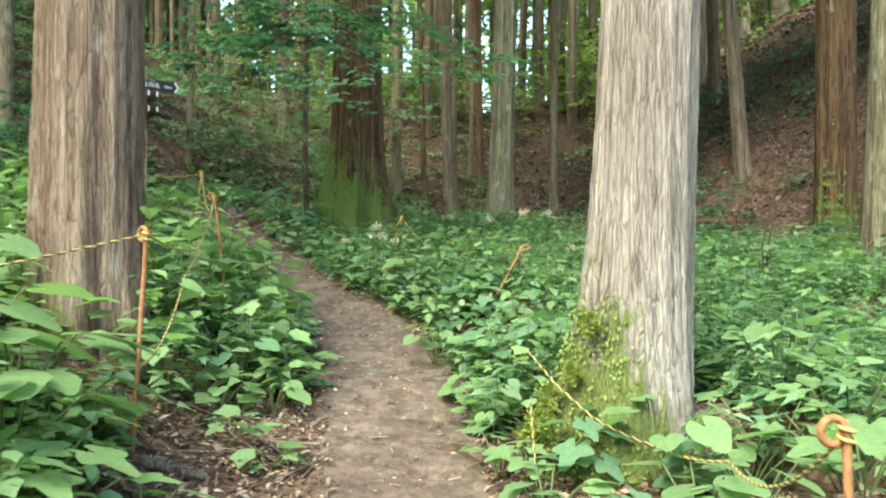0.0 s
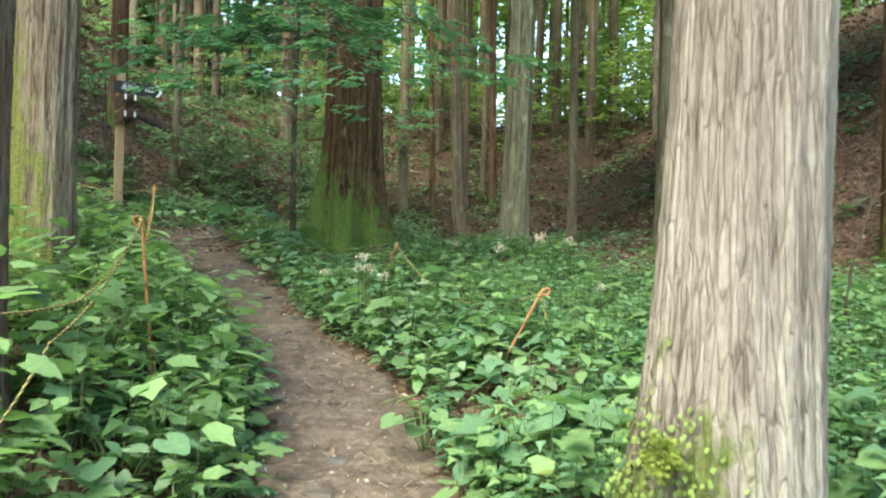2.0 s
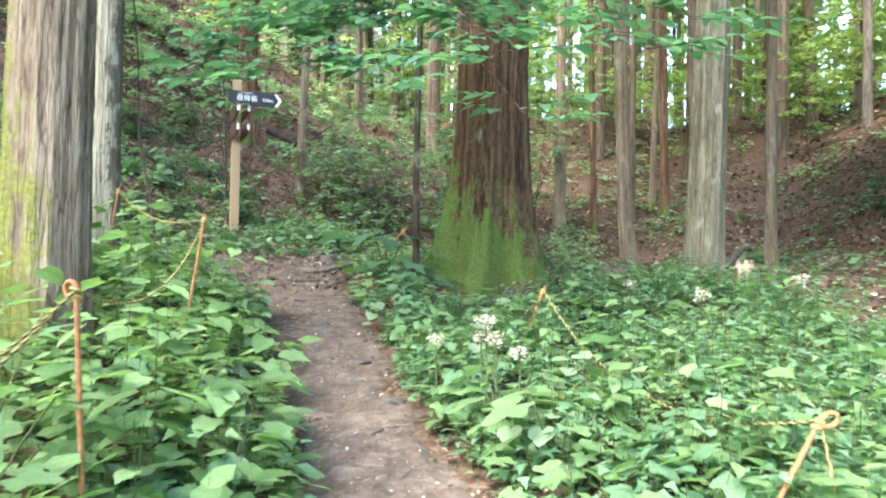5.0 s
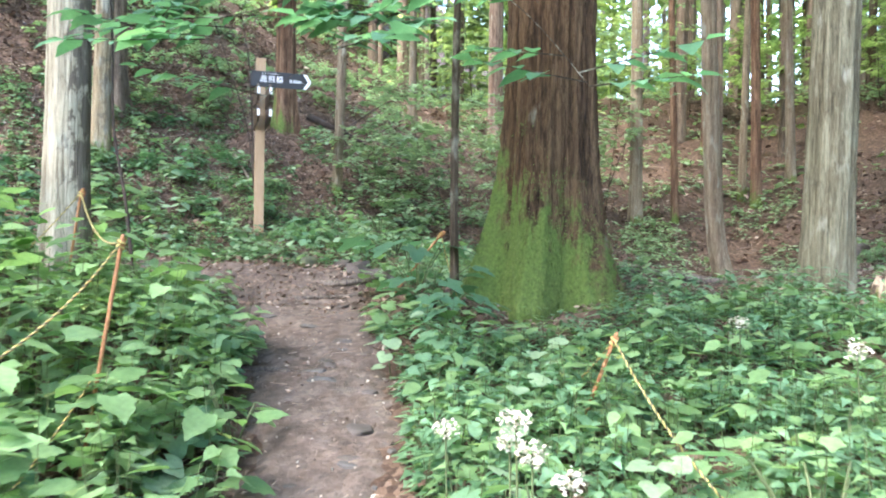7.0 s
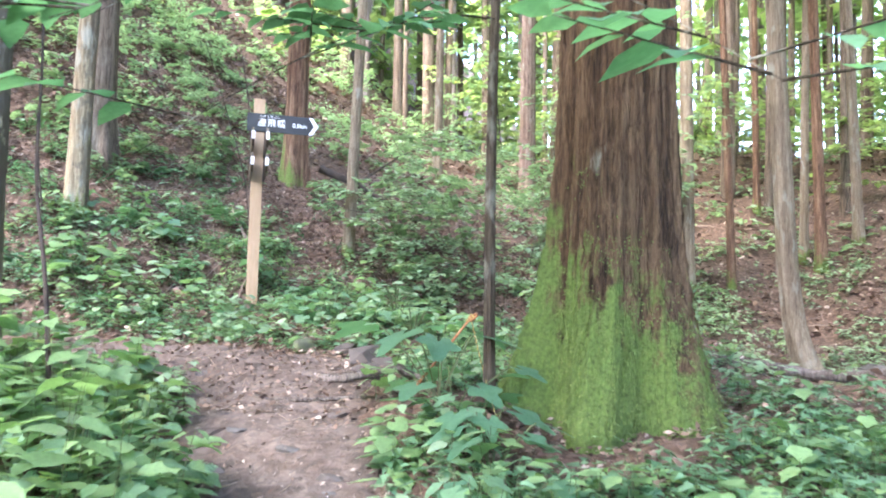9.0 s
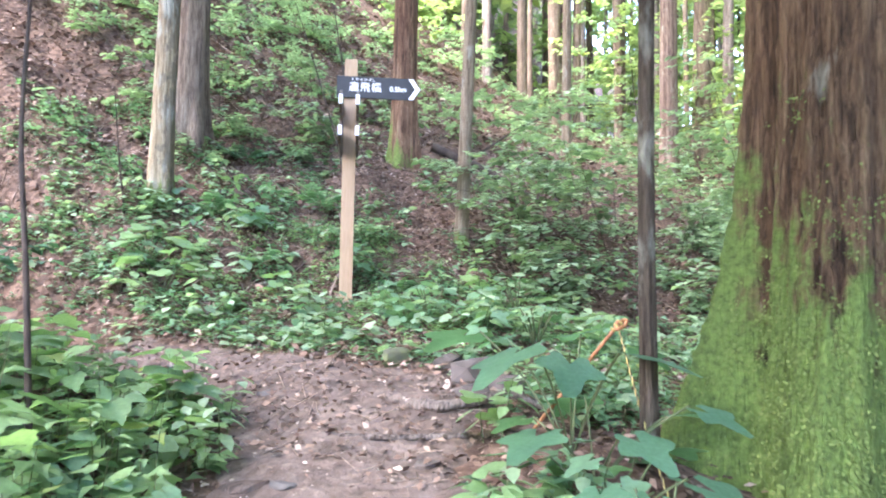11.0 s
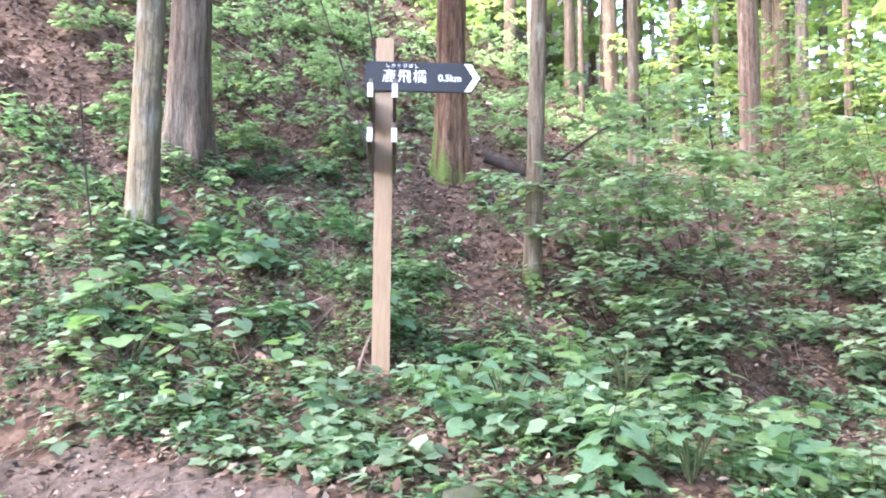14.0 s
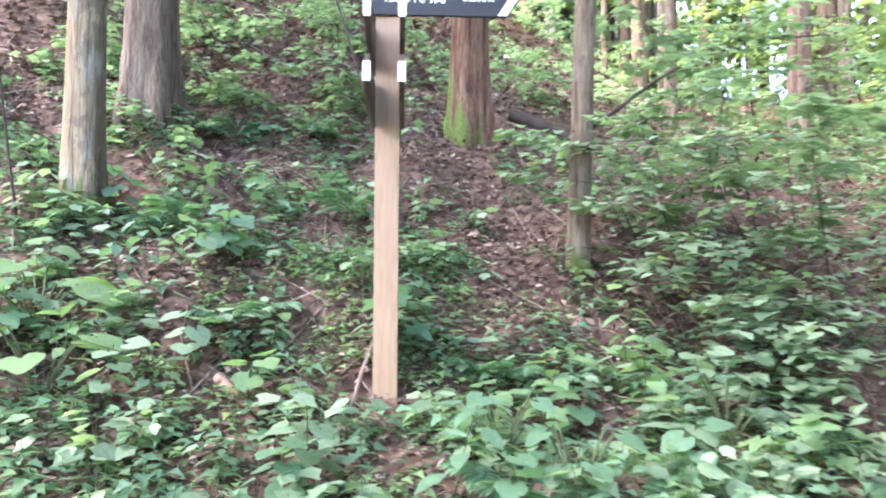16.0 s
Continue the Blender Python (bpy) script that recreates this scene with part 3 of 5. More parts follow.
while made < 150:
    x, y = rf.uniform(-22, 26), rf.uniform(17, 46)
    if (-3.0 < x < 5.0 and y < 25.5) or (x <= -3.0 and y < 26):
        continue
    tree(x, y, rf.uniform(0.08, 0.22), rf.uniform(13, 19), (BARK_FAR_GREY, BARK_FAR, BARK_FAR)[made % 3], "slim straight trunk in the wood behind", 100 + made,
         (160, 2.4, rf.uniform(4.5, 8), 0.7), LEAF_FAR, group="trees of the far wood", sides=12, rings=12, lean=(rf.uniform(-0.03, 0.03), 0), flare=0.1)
    made += 1
# stand of slim brown trunks along the stream
for k, (x, y, r) in enumerate([(-0.53, 21.34, 0.074), (0.36, 22.78, 0.068), (0.87, 23.53, 0.088), (1.15, 23.1, 0.113), (1.92, 25.57, 0.09), (1.95, 23.97, 0.106), (0.06, 25.35, 0.079)]):
    tree(x, y, r, 15, (BARK_RUST, BARK_FAR, BARK_THIN)[k % 3], "slim brown cedar trunk beside the stream", 700 + k, (200, 2.6, 9.0, 0.6), NEEDLE, group="trees beside the stream", sides=20, rings=24, flare=0.2, lean=(0.012 * ((k * 7) % 5 - 2), 0))

# the wood behind and beside the walker, added out of view
for k, (x, y) in enumerate([(-6, -3), (-9, 3), (-11, 8), (5, -2), (8, 3), (10, 8), (-2, -8), (3, -9), (9, -6), (-9, -8), (9, 13), (-13, 13)]):
    # dense crowns on the left are made up to shade the hillside
    tree(x, y, 0.25, 16, BARK_FAR, "straight cedar added out of view in the wood", 300 + k, (2600, 4.6, 8, 0.7) if x < -8 and y > 0 else (260 if y > 0 else 70, 3, 8, 0.5), group="trees of the near wood", sides=24, rings=20)

# ---- undergrowth ----
def plants(name, n, box, height, leaf, per, template, material, seed, label, clear=0.05, keep_fn=None, width=1.0, droop=(-0.45, 0.3), fade=1.0):
    """A patch of many leafy stems as one mesh."""
    rs = np.random.default_rng(seed)
    x, y = rs.uniform(box[0], box[1], n), rs.uniform(box[2], box[3], n)
    ok = path_edge(x, y) < -clear
    rim = np.minimum(np.minimum(x - box[0], box[1] - x), np.minimum(y - box[2], box[3] - y))
    ok &= rim > 0.9 * fade * rs.random(n) + 0.5 * fade * lumps(x, y, 2.2)
    if keep_fn is not None:
        ok &= keep_fn(x, y, rs)
    x, y = x[ok], y[ok]
    n = len(x)
    z = ground_z(x, y)
    h = height * rs.uniform(0.35, 1.15, n) * np.clip(0.55 - path_edge(x, y), 0.3, 1.0) * np.clip(1 - 0.22 * (y - 8.5), 0.55, 1)
    top = np.stack([x + rs.normal(0, 0.12, n) * h, y + rs.normal(0, 0.12, n) * h, z + h], 1)
    foot = np.stack([x, y, z - 0.03], 1)
    k = np.repeat(np.arange(n), per)
    f = rs.uniform(0.12, 1.0, n * per) ** 0.8
    yaw = rs.uniform(0, 6.28, n * per)
    base = foot[k] + (top - foot)[k] * f[:, None]
    reach = leaf * rs.uniform(0.1, 0.9, n * per)
    base = base + np.stack([np.cos(yaw) * reach, np.sin(yaw) * reach, 0.15 * reach], 1)
    lv = leaves_at(base, yaw, rs.uniform(droop[0], droop[1], n * per), rs.uniform(-0.4, 0.4, n * per), leaf * rs.uniform(0.55, 1.3, n * per), template, width)
    ob = link_mesh(name, *lv, material)
    tagged(ob, label, "undergrowth", kind="stuff")
    st = link_mesh("stem", *tubes(foot, top, np.full(n, 0.0025), np.full(n, 0.0014), 3), STEM, ob)
    return ob


def near_tree(x, y):
    bad = np.zeros(len(x), bool)
    for tx, ty, tr in ((-2.05, 4.35, 0.45), (0.98, 3.72, 0.5), (-3.15, 7.15, 0.35), (-1.38, 11.15, 0.95), (-4.68, 9.6, 0.25)):
        bad |= np.hypot(x - tx, y - ty) < tr
    return bad


hollow = lambda x, y: y > 9.6 - 0.3 * (x - 2.0)
right_side = lambda x, y, rs: ~(hollow(x, y) & (x > 1.6) & (rs.random(len(x)) < 0.85)) & ~((np.abs(x - 0.42) < 0.35) & (np.abs(y - 5.72) < 0.45)) & (x > path_mid(np.minimum(y, 11.8))) & ~near_tree(x, y) & ~((y < 3.9) & (x < 1.1)) & ~((y < 3.3) & (x < 1.9))
left_side = lambda x, y, rs: ~((x / y > -0.575) & (x / y < -0.40) & (y > 2.7) & (y < 4.3) & (rs.random(len(x)) < 0.93)) & (x < path_mid(np.minimum(y, 11.8))) & ~near_tree(x, y) & ~((y < 4.35) & (x > -1.32) & (rs.random(len(x)) < 0.96)) & ~((y < 3.15) & (x > -2.5))
plants("undergrowth", 9500, (-2.6, 7.0, 2.2, 12.0), 0.36, 0.072, 12, LEAF_TRI, LEAF_MID, 31, "dense green broadleaf undergrowth beside the footpath", 0.05, right_side)
plants("undergrowth", 2300, (-2.6, 6.5, 0.8, 11.5), 0.42, 0.115, 6, LEAF_STAR, LEAF_BRIGHT, 32, "taller bright green lobed-leaf plants among the undergrowth", 0.1, right_side)
plants("undergrowth", 4200, (-8.0, 0.6, 0.3, 12.0), 0.55, 0.085, 10, LEAF_TRI, LEAF_BRIGHT, 33, "dense leafy bank of green plants beside the footpath", 0.05, left_side)
plants("undergrowth", 1000, (-7.5, 0.6, 0.3, 11.5), 0.78, 0.13, 8, LEAF_STAR, LEAF_BRIGHT, 34, "broad-leaved bright green plants on the bank", 0.1, left_side)
plants("undergrowth", 900, (-7.5, 0.6, 0.3, 11.5), 0.85, 0.14, 8, LEAF_LOBED, LEAF_BRIGHT, 42, "tall drooping oval-leaved plants on the bank", 0.1, left_side)
plants("undergrowth", 3200, (-2.4, 6.0, 3.4, 11.0), 0.42, 0.055, 9, LEAF_TRI, LEAF_BRIGHT, 43, "fine bright leaf tips over the undergrowth", 0.08, right_side)
plants("undergrowth", 420, (-2.0, -1.12, 2.0, 3.4), 0.30, 0.075, 8, LEAF_STAR, LEAF_BRIGHT, 45, "low bright leaves beneath the large-leaved plants", 0.3, lambda x, y, rs: x < -1.2 - 0.25 * np.clip(y - 2.6, 0, 1), fade=0.15)
post_patch = lambda x, y, rs: ~near_tree(x, y) & (lumps(x, y, 1.3) + rs.normal(0, 0.35, len(x)) > 0.25 * (y - 12.6) - 0.25) & (np.hypot(x + 5.33, y - 13.2) > 0.25)
plants("undergrowth", 5600, (-10.5, -0.5, 11.0, 16.5), 0.30, 0.07, 8, LEAF_TRI, LEAF_MID, 35, "low green plants round the signpost", 0.0, post_patch)
plants("undergrowth", 3600, (-7.0, -1.5, 12.0, 14.6), 0.24, 0.05, 8, LEAF_TRI, LEAF_BRIGHT, 44, "small-leaved ground cover beyond the junction", 0.05, lambda x, y, rs: (np.hypot(x + 5.33, y - 13.2) > 0.2) & (lumps(x, y, 0.9) + rs.normal(0, 0.3, len(x)) > -0.1))
plants("undergrowth", 1500, (-10.5, -0.5, 11.0, 17.5), 0.42, 0.09, 10, LEAF_STAR, LEAF_PALE, 38, "pale green lobed plants on the slope behind the junction", 0.0, post_patch)
plants("undergrowth", 5200, (-14, 3.5, 14.5, 24), 0.4, 0.12, 9, LEAF_CARD, LEAF_PALE, 36, "scattered pale green saplings on the hillside", 0.0, lambda x, y, rs: (lumps(x, y, 2.5) + rs.normal(0, 0.3, len(x)) > 0.15) & ((x < -2.5) | (y > 18)) & ~((x > -10.5) & (x < -1.5) & (y > 14.5) & (y < 22.5) & (rs.random(len(x)) < 0.8)))
plants("undergrowth", 1200, (2.0, 12, 2, 18), 0.5, 0.16, 8, LEAF_CARD, LEAF_MID, 37, "scattered ferny plants on the shaded slope", 0.0, lambda x, y, rs: lumps(x, y, 2.0) > 0.2)

plants("undergrowth", 2200, (-9, 9, -5.5, 3.2), 0.4, 0.10, 8, LEAF_OVAL, LEAF_MID, 41, "patchy green undergrowth where the path comes from", 0.2, lambda x, y, rs: lumps(x, y, 2.0) > -0.1)

# layered sprays of small trees on the hillsides
def spray_bush(n, box, seed, label, material, size, low, high, keep_fn=None, single=False):
    """Saplings with flat layers of leaves on arching twigs: as one mesh, or each a thing of its own."""
    rs = np.random.default_rng(seed)
    x, y = rs.uniform(box[0], box[1], n), rs.uniform(box[2], box[3], n)
    if keep_fn is not None:
        ok = keep_fn(x, y)
        x, y = x[ok], y[ok]
    n = len(x)
    foot = np.stack([x, y, ground_z(x, y) - 0.05], 1)
    h = rs.uniform(low, high, n)
    lean = rs.normal(0, 0.45, (n, 2)) * np.minimum(h, 1.5)[:, None]
    tip = foot + np.stack([lean[:, 0], lean[:, 1], h], 1)
    per = 9 if high < 2 else 22
    for k in (range(n) if single else (slice(None),)):
        ft, tp, hh = np.atleast_2d(foot[k]), np.atleast_2d(tip[k]), np.atleast_1d(h[k])
        base = ft[0].copy() if single else np.zeros(3)
        m = len(ft)
        b = np.repeat(np.arange(m), per)
        f, a = rs.uniform(0.3, 1.0, m * per), rs.uniform(0, 6.28, m * per)
        ln = (0.25 + 0.35 * np.minimum(hh[b], 3.0)) * rs.uniform(0.5, 1.1, m * per)
        b0 = ft[b] + (tp - ft)[b] * f[:, None]
        b1 = b0 + np.stack([np.cos(a) * ln, np.sin(a) * ln, rs.uniform(-0.1, 0.15, m * per) * ln], 1)
        q = 18
        kk = np.repeat(np.arange(m * per), q)
        cnt = len(kk)
        g = rs.uniform(0.2, 1.05, cnt)
        pos = b0[kk] + (b1 - b0)[kk] * g[:, None] + rs.normal(0, 0.02, (cnt, 3))
        yaw = a[kk] + rs.choice([-1.0, 1.0], cnt) * rs.uniform(0.5, 1.3, cnt)
        lv = leaves_at(pos - base, yaw, rs.uniform(-0.35, 0.1, cnt), rs.uniform(-0.25, 0.25, cnt), size * rs.uniform(0.6, 1.2, cnt), LEAF_CARD, 1.2)
        stem = tubes(ft - base, tp - base, 0.003 + 0.003 * hh, np.full(m, 0.002), 5)
        tw = tubes(b0 - base, b1 - base, np.full(m * per, 0.003), np.full(m * per, 0.001), 3)
        if single:
            e = empty("shrub", Matrix.Translation(base), label, "shrub", "shrubs on the slopes")
            link_mesh("leaves", *lv, material, e)
            link_mesh("stem", *joined(stem, tw), BARK_SAP, e)
        else:
            ob = tagged(link_mesh("sapling_thicket", *lv, material), label, "undergrowth", kind="stuff")
            link_mesh("twig", *joined(stem, tw), BARK_SAP, ob)


spray_bush(210, (-16, -3, 15.2, 27), 51, "layered pale green saplings on the hillside", LEAF_PALE, 0.10, 0.5, 1.6, lambda x, y: ~((x > -13) & (x < -4.2) & (y > 14.0) & (y < 25) & (lumps(x, y, 1.1) < 0.65)))
spray_bush(24, (-4.6, -1.0, 14.0, 20), 52, "leafy green saplings at the foot of the hill", LEAF_PALE, 0.11, 0.5, 2.0, lambda x, y: x < -1.9 + 0.1 * (y - 14), single=True)
spray_bush(7, (-4.4, -3.7, 14.3, 14.9), 56, "bushy pale green shrub beside the slender trunk", LEAF_PALE, 0.11, 0.5, 0.9, single=True)
spray_bush(45, (3.5, 10, 7, 18), 53, "feathery green shrubs on the shaded slope", LEAF_DEEP, 0.09, 0.5, 1.4, single=True)
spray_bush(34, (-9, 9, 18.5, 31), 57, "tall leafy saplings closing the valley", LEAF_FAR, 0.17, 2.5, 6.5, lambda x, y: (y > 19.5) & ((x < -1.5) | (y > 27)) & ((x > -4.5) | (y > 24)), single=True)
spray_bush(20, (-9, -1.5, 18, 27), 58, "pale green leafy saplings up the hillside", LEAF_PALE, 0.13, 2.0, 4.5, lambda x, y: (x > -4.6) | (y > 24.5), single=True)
spray_bush(160, (-26, 24, 24, 44), 54, "shrubs in the far wood with sunlight painted into their leaves", LEAF_FAR, 0.20, 1.0, 3.5, lambda x, y: (x > -5) | (y > 32) | (lumps(x, y, 2.0) > 0.5))
spray_bush(60, (4.5, 26, 27, 36), 59, "leafy saplings along the far slope with sunlight painted into their leaves", LEAF_FAR, 0.22, 2.5, 6.0)
spray_bush(130, (-16, -7.6, 13.4, 21), 60, "small leafy saplings on the upper hillside", LEAF_PALE, 0.10, 0.3, 0.9, lambda x, y: lumps(x, y, 1.3) > 0.15)
spray_bush(40, (-9, -4, 6.5, 10.5), 55, "leafy shrubs on the bank behind the trunks", LEAF_DEEP, 0.10, 0.6, 1.5, lambda x, y: x < path_mid(y) - 2.6, single=True)

# broadleaf trees closing the wood; their sunlit look is in the leaf colour
rb = np.random.default_rng(61)
for k in range(56):
    a = radians(-50 + 100 * (k + rb.uniform(-0.4, 0.4)) / 55)
    d = rb.uniform(34, 52)
    x, y = d * math.sin(a), 2 + d * math.cos(a)
    thin = 0.5 if -1.0 < x < 4.5 else 1.0
    tree(x, y, 0.16, rb.uniform(11, 17), BARK_FAR_GREY, "broadleaf tree deep in the wood with sunlight painted into its leaves", 400 + k, (int(1100 * thin), 4.2, 0.8, 0.55), LEAF_FAR, group="broadleaf trees deep in the wood", sides=10, rings=8, flare=0.1)

# ---- signpost ----
def box_bm(x0, x1, y0, y1, z0, z1, bevel=0.004):
    bm = bmesh.new()
    bmesh.ops.create_cube(bm, size=1.0)
    for v in bm.verts:
        v.co = Vector((x0 + (v.co.x + 0.5) * (x1 - x0), y0 + (v.co.y + 0.5) * (y1 - y0), z0 + (v.co.z + 0.5) * (z1 - z0)))
    if bevel:
        bmesh.ops.bevel(bm, geom=bm.edges[:], offset=bevel, segments=2, affect="EDGES")
    return bm


def prism_bm(outline, y0, y1, bevel=0.0):
    """A plate with the given outline in x and z, between y0 and y1."""
    bm = bmesh.new()
    vs = [bm.verts.new((x, y0, z)) for x, z in outline]
    f = bm.faces.new(vs)
    r = bmesh.ops.extrude_face_region(bm, geom=[f])
    for v in r["geom"]:
        if isinstance(v, bmesh.types.BMVert):
            v.co.y = y1
    bmesh.ops.recalc_face_normals(bm, faces=bm.faces[:])
    if bevel:
        bmesh.ops.bevel(bm, geom=bm.edges[:], offset=bevel, segments=1, affect="EDGES")
    return bm


def written(parent, body, size, bold, x, z, name, note):
    """Raised white writing on the front of a board."""
    cu = bpy.data.curves.new(name, "FONT")
    cu.body, cu.size, cu.extrude, cu.offset = body, size, 0.001, bold
    cu.space_character = 1.5 if len(body) > 5 else 1.18 if len(body) < 4 else 1.0
    tob = bpy.data.objects.new(name, cu)
    scene.collection.objects.link(tob)
    me = bpy.data.meshes.new_from_object(tob.evaluated_get(bpy.context.evaluated_depsgraph_get()))
    bpy.data.objects.remove(tob)
    me.materials.clear()
    me.materials.append(WHITE_PAINT)
    t = new(name, me)
    t.parent = parent
    t.matrix_local = pose(x, -0.002, z, 90, 0, 0)
    return tagged(t, note)


def arrow_board(parent, m, length, height, lettered):
    """A dark board with an arrow tip at +x, its front face at y = 0."""
    tip = 0.07
    board = part("arrow_board", prism_bm([(0, 0), (length - tip, 0), (length, height / 2), (length - tip, height), (0, height)], 0.0, 0.022, 0.002), BOARD_DARK, parent, "dark arrow-shaped board", False)
    board.matrix_local = m
    cx = length - tip
    part("chevron", prism_bm([(cx - 0.045, 0.004), (cx, 0.004), (length - 0.01, height / 2), (cx, height - 0.004), (cx - 0.045, height - 0.004), (length - 0.055, height / 2)], -0.003, 0.0), WHITE_PAINT, board, "white chevron", False)
    if lettered:
        for body, size, bold, x, z, name, note in (("鹿飛橋", 0.092, 0.0006, 0.108, 0.066, "lettering", "bold white characters reading 鹿飛橋"), ("しかとびばし", 0.03, 0.0002, 0.13, 0.158, "small_lettering", "small white kana reading しかとびばし"), ("0.5km", 0.062, 0.0012, 0.475, 0.072, "distance_text", "white figures reading 0.5km")):
            written(board, body, size, bold, x, z, name, note)
    return board


POST_X, POST_Y, POST_Z = -5.34, 13.28, 2.44
signpost = empty("signpost", pose(POST_X, POST_Y, POST_Z, 0, 0, 37), "square tan wooden post with dark arrow boards at the path junction", "signpost")
part("post", box_bm(-0.058, 0.058, -0.058, 0.058, -0.4, 2.24, 0.004), POST_WOOD, signpost, "tan wooden post", False)
arrow_board(signpost, pose(-0.125, -0.082, 1.88), 0.76, 0.195, True)
for level in (1.36, 1.62):
    for side in (-1, 1):
        board = part("side_board", prism_bm([(0, 0), (0.60, 0), (0.70, 0.055), (0.70, 0.135), (0.60, 0.195), (0, 0.195)], -0.011, 0.011, 0.002), STRAP_BROWN, signpost, "dark brown board end-on to the path", False)
        board.matrix_local = Matrix.Translation((side * 0.070, 0.06, level)) @ Matrix.Rotation(radians(-90), 4, "Z")
        part("end_cap", box_bm(0.70, 0.706, -0.016, 0.016, 0.055, 0.135, 0.001), WHITE_PAINT, board, "white board end", False)
part("bolt", prism_bm([(0.012 * math.cos(a), 2.0 + 0.012 * math.sin(a)) for a in np.linspace(0, 6.28, 9)[:-1]], -0.09, -0.078), STRAP_BROWN, signpost, "dark bolt head")

# ---- stakes and ropes ----
def tube_along(pts, r, sides=8):
    """A round bar along a line of points, as vertices and faces."""
    pts = np.asarray(pts, float)
    d = np.gradient(pts, axis=0)
    d = d / np.linalg.norm(d, axis=1)[:, None]
    ref = np.array([0.13, 0.31, 0.94])
    s = np.cross(d, ref)
    s = s / np.maximum(1e-6, np.linalg.norm(s, axis=1))[:, None]
    w = np.cross(d, s)
    a = np.linspace(0, 2 * np.pi, sides, endpoint=False)
    rr = np.broadcast_to(np.asarray(r, float), (len(pts),))
    V = pts[:, None] + rr[:, None, None] * (np.cos(a)[None, :, None] * s[:, None] + np.sin(a)[None, :, None] * w[:, None])
    i, j = np.meshgrid(np.arange(len(pts) - 1), np.arange(sides), indexing="ij")
    a0, b0 = (i * sides + j).ravel(), (i * sides + (j + 1) % sides).ravel()
    return V.reshape(-1, 3), np.stack([a0, b0, b0 + sides, a0 + sides], 1)


def stake(top, foot, turn, label="leaning rusty iron rope stake with a looped head"):
    """An iron bar with a pigtail loop at its head, driven into the ground."""
    top, foot = Vector(top), Vector(foot)
    e = empty("rope_stake", Matrix.Translation(foot), label, "rope stake", "rope stakes along the path")
    up = top - foot
    rod = [(Vector((0, 0, 0)) - up.normalized() * 0.2 + up * f + up.normalized() * 0.2 * f) for f in np.linspace(0, 1, 12)]
    link_mesh("rod", *tube_along(rod, 0.0092, 10), RUST, e)
    side = Vector((math.cos(turn), math.sin(turn), 0))
    lift = up.normalized()
    ring = [up + lift * 0.0 + side * (0.027 - 0.027 * math.cos(a)) + lift * 0.027 * math.sin(a) + side.cross(lift) * 0.010 * a / 6.28 for a in np.linspace(-0.4, 6.9, 28)]
    link_mesh("loop", *tube_along(ring, 0.0085, 10), RUST, e, True, "bent iron loop")
    across = side.cross(lift)
    coil = [up - lift * (0.035 - 0.0035 * a) + (side * math.cos(a) + across * math.sin(a)) * 0.015 for a in np.linspace(0, 15, 60)]
    link_mesh("rope_knot", *tube_along(coil, 0.0048, 6), ROPE_YELLOW, e, True, "weathered rope wound round the bar")
    return top


def rope(points, sag, label="thin yellow and black twisted rope strung between stakes", name="rope"):
    e = empty(name, Matrix.Translation(points[0]), label, "rope", "guide ropes")
    base = Vector(points[0])
    line = []
    for a, b, sg in zip(points[:-1], points[1:], sag):
        a, b = Vector(a), Vector(b)
        n = max(12, int((b - a).length / 0.012))
        for k in range(n):
            f = k / n
            p = a.lerp(b, f)
            p.z -= 4 * sg * f * (1 - f)
            line.append(p - base)
    line = np.array(line)
    d = np.gradient(line, axis=0)
    d = d / np.linalg.norm(d, axis=1)[:, None]
    s = np.cross(d, np.array([0.0, 0.02, 1.0]))
    s = s / np.linalg.norm(s, axis=1)[:, None]
    w = np.cross(d, s)
    run = np.concatenate([[0], np.cumsum(np.linalg.norm(np.diff(line, axis=0), axis=1))])
    for nm, mat, ph in (("yellow_strand", ROPE_YELLOW, 0.0), ("black_strand", ROPE_BLACK, math.pi)):
        ang = run / 0.055 * 2 * np.pi + ph
        link_mesh(nm, *tube_along(line + 0.0028 * (np.cos(ang)[:, None] * s + np.sin(ang)[:, None] * w), 0.0036 if ph == 0 else 0.0031, 5), mat, e)
    return e


def on_ground(x, y, up=0.0):
    return (x, y, gz(x, y) + up)


L0 = stake((-2.3, 0.9, 1.25), on_ground(-2.25, 0.95), 2.0)
L1 = stake((-1.19, 3.0, 1.56), on_ground(-1.25, 3.0, 0), 2.6, "upright rusty iron rope stake with a looped head")
L2 = stake((-1.74, 5.7, 1.90), on_ground(-1.60, 5.62), 3.0)
L3 = stake((-2.5, 7.75, 2.28), on_ground(-2.62, 7.66), 2.4)
L4 = stake((-4.35, 9.4, 2.66), on_ground(-4.45, 9.35), 2.0)
R0 = stake((0.82, 1.52, 1.13), on_ground(0.84, 1.50), 3.3, "upright orange rusty iron rope stake with a looped head")
R1 = stake((0.66, 6.25, 1.51), on_ground(0.30, 6.05), 0.2)
R2 = stake((-0.48, 8.65, 1.86), on_ground(-0.66, 8.62), 1.7)
R3 = stake((-2.22, 11.25, 2.42), on_ground(-2.62, 11.15), -0.6)
rope([tuple(L0), tuple(L1)], [0.05])
rope([on_ground(-2.2, 1.6, 0.25), on_ground(-1.22, 3.0, 0.42), (-1.45, 4.2, 1.35), tuple(L2)], [0.03, 0.1, 0.08])
rope([tuple(L1), (-1.45, 4.4, 1.5), tuple(L2)], [0.03, 0.06])
rope([tuple(L2), tuple(L3)], [0.22])
rope([tuple(L3), tuple(L4)], [0.12])
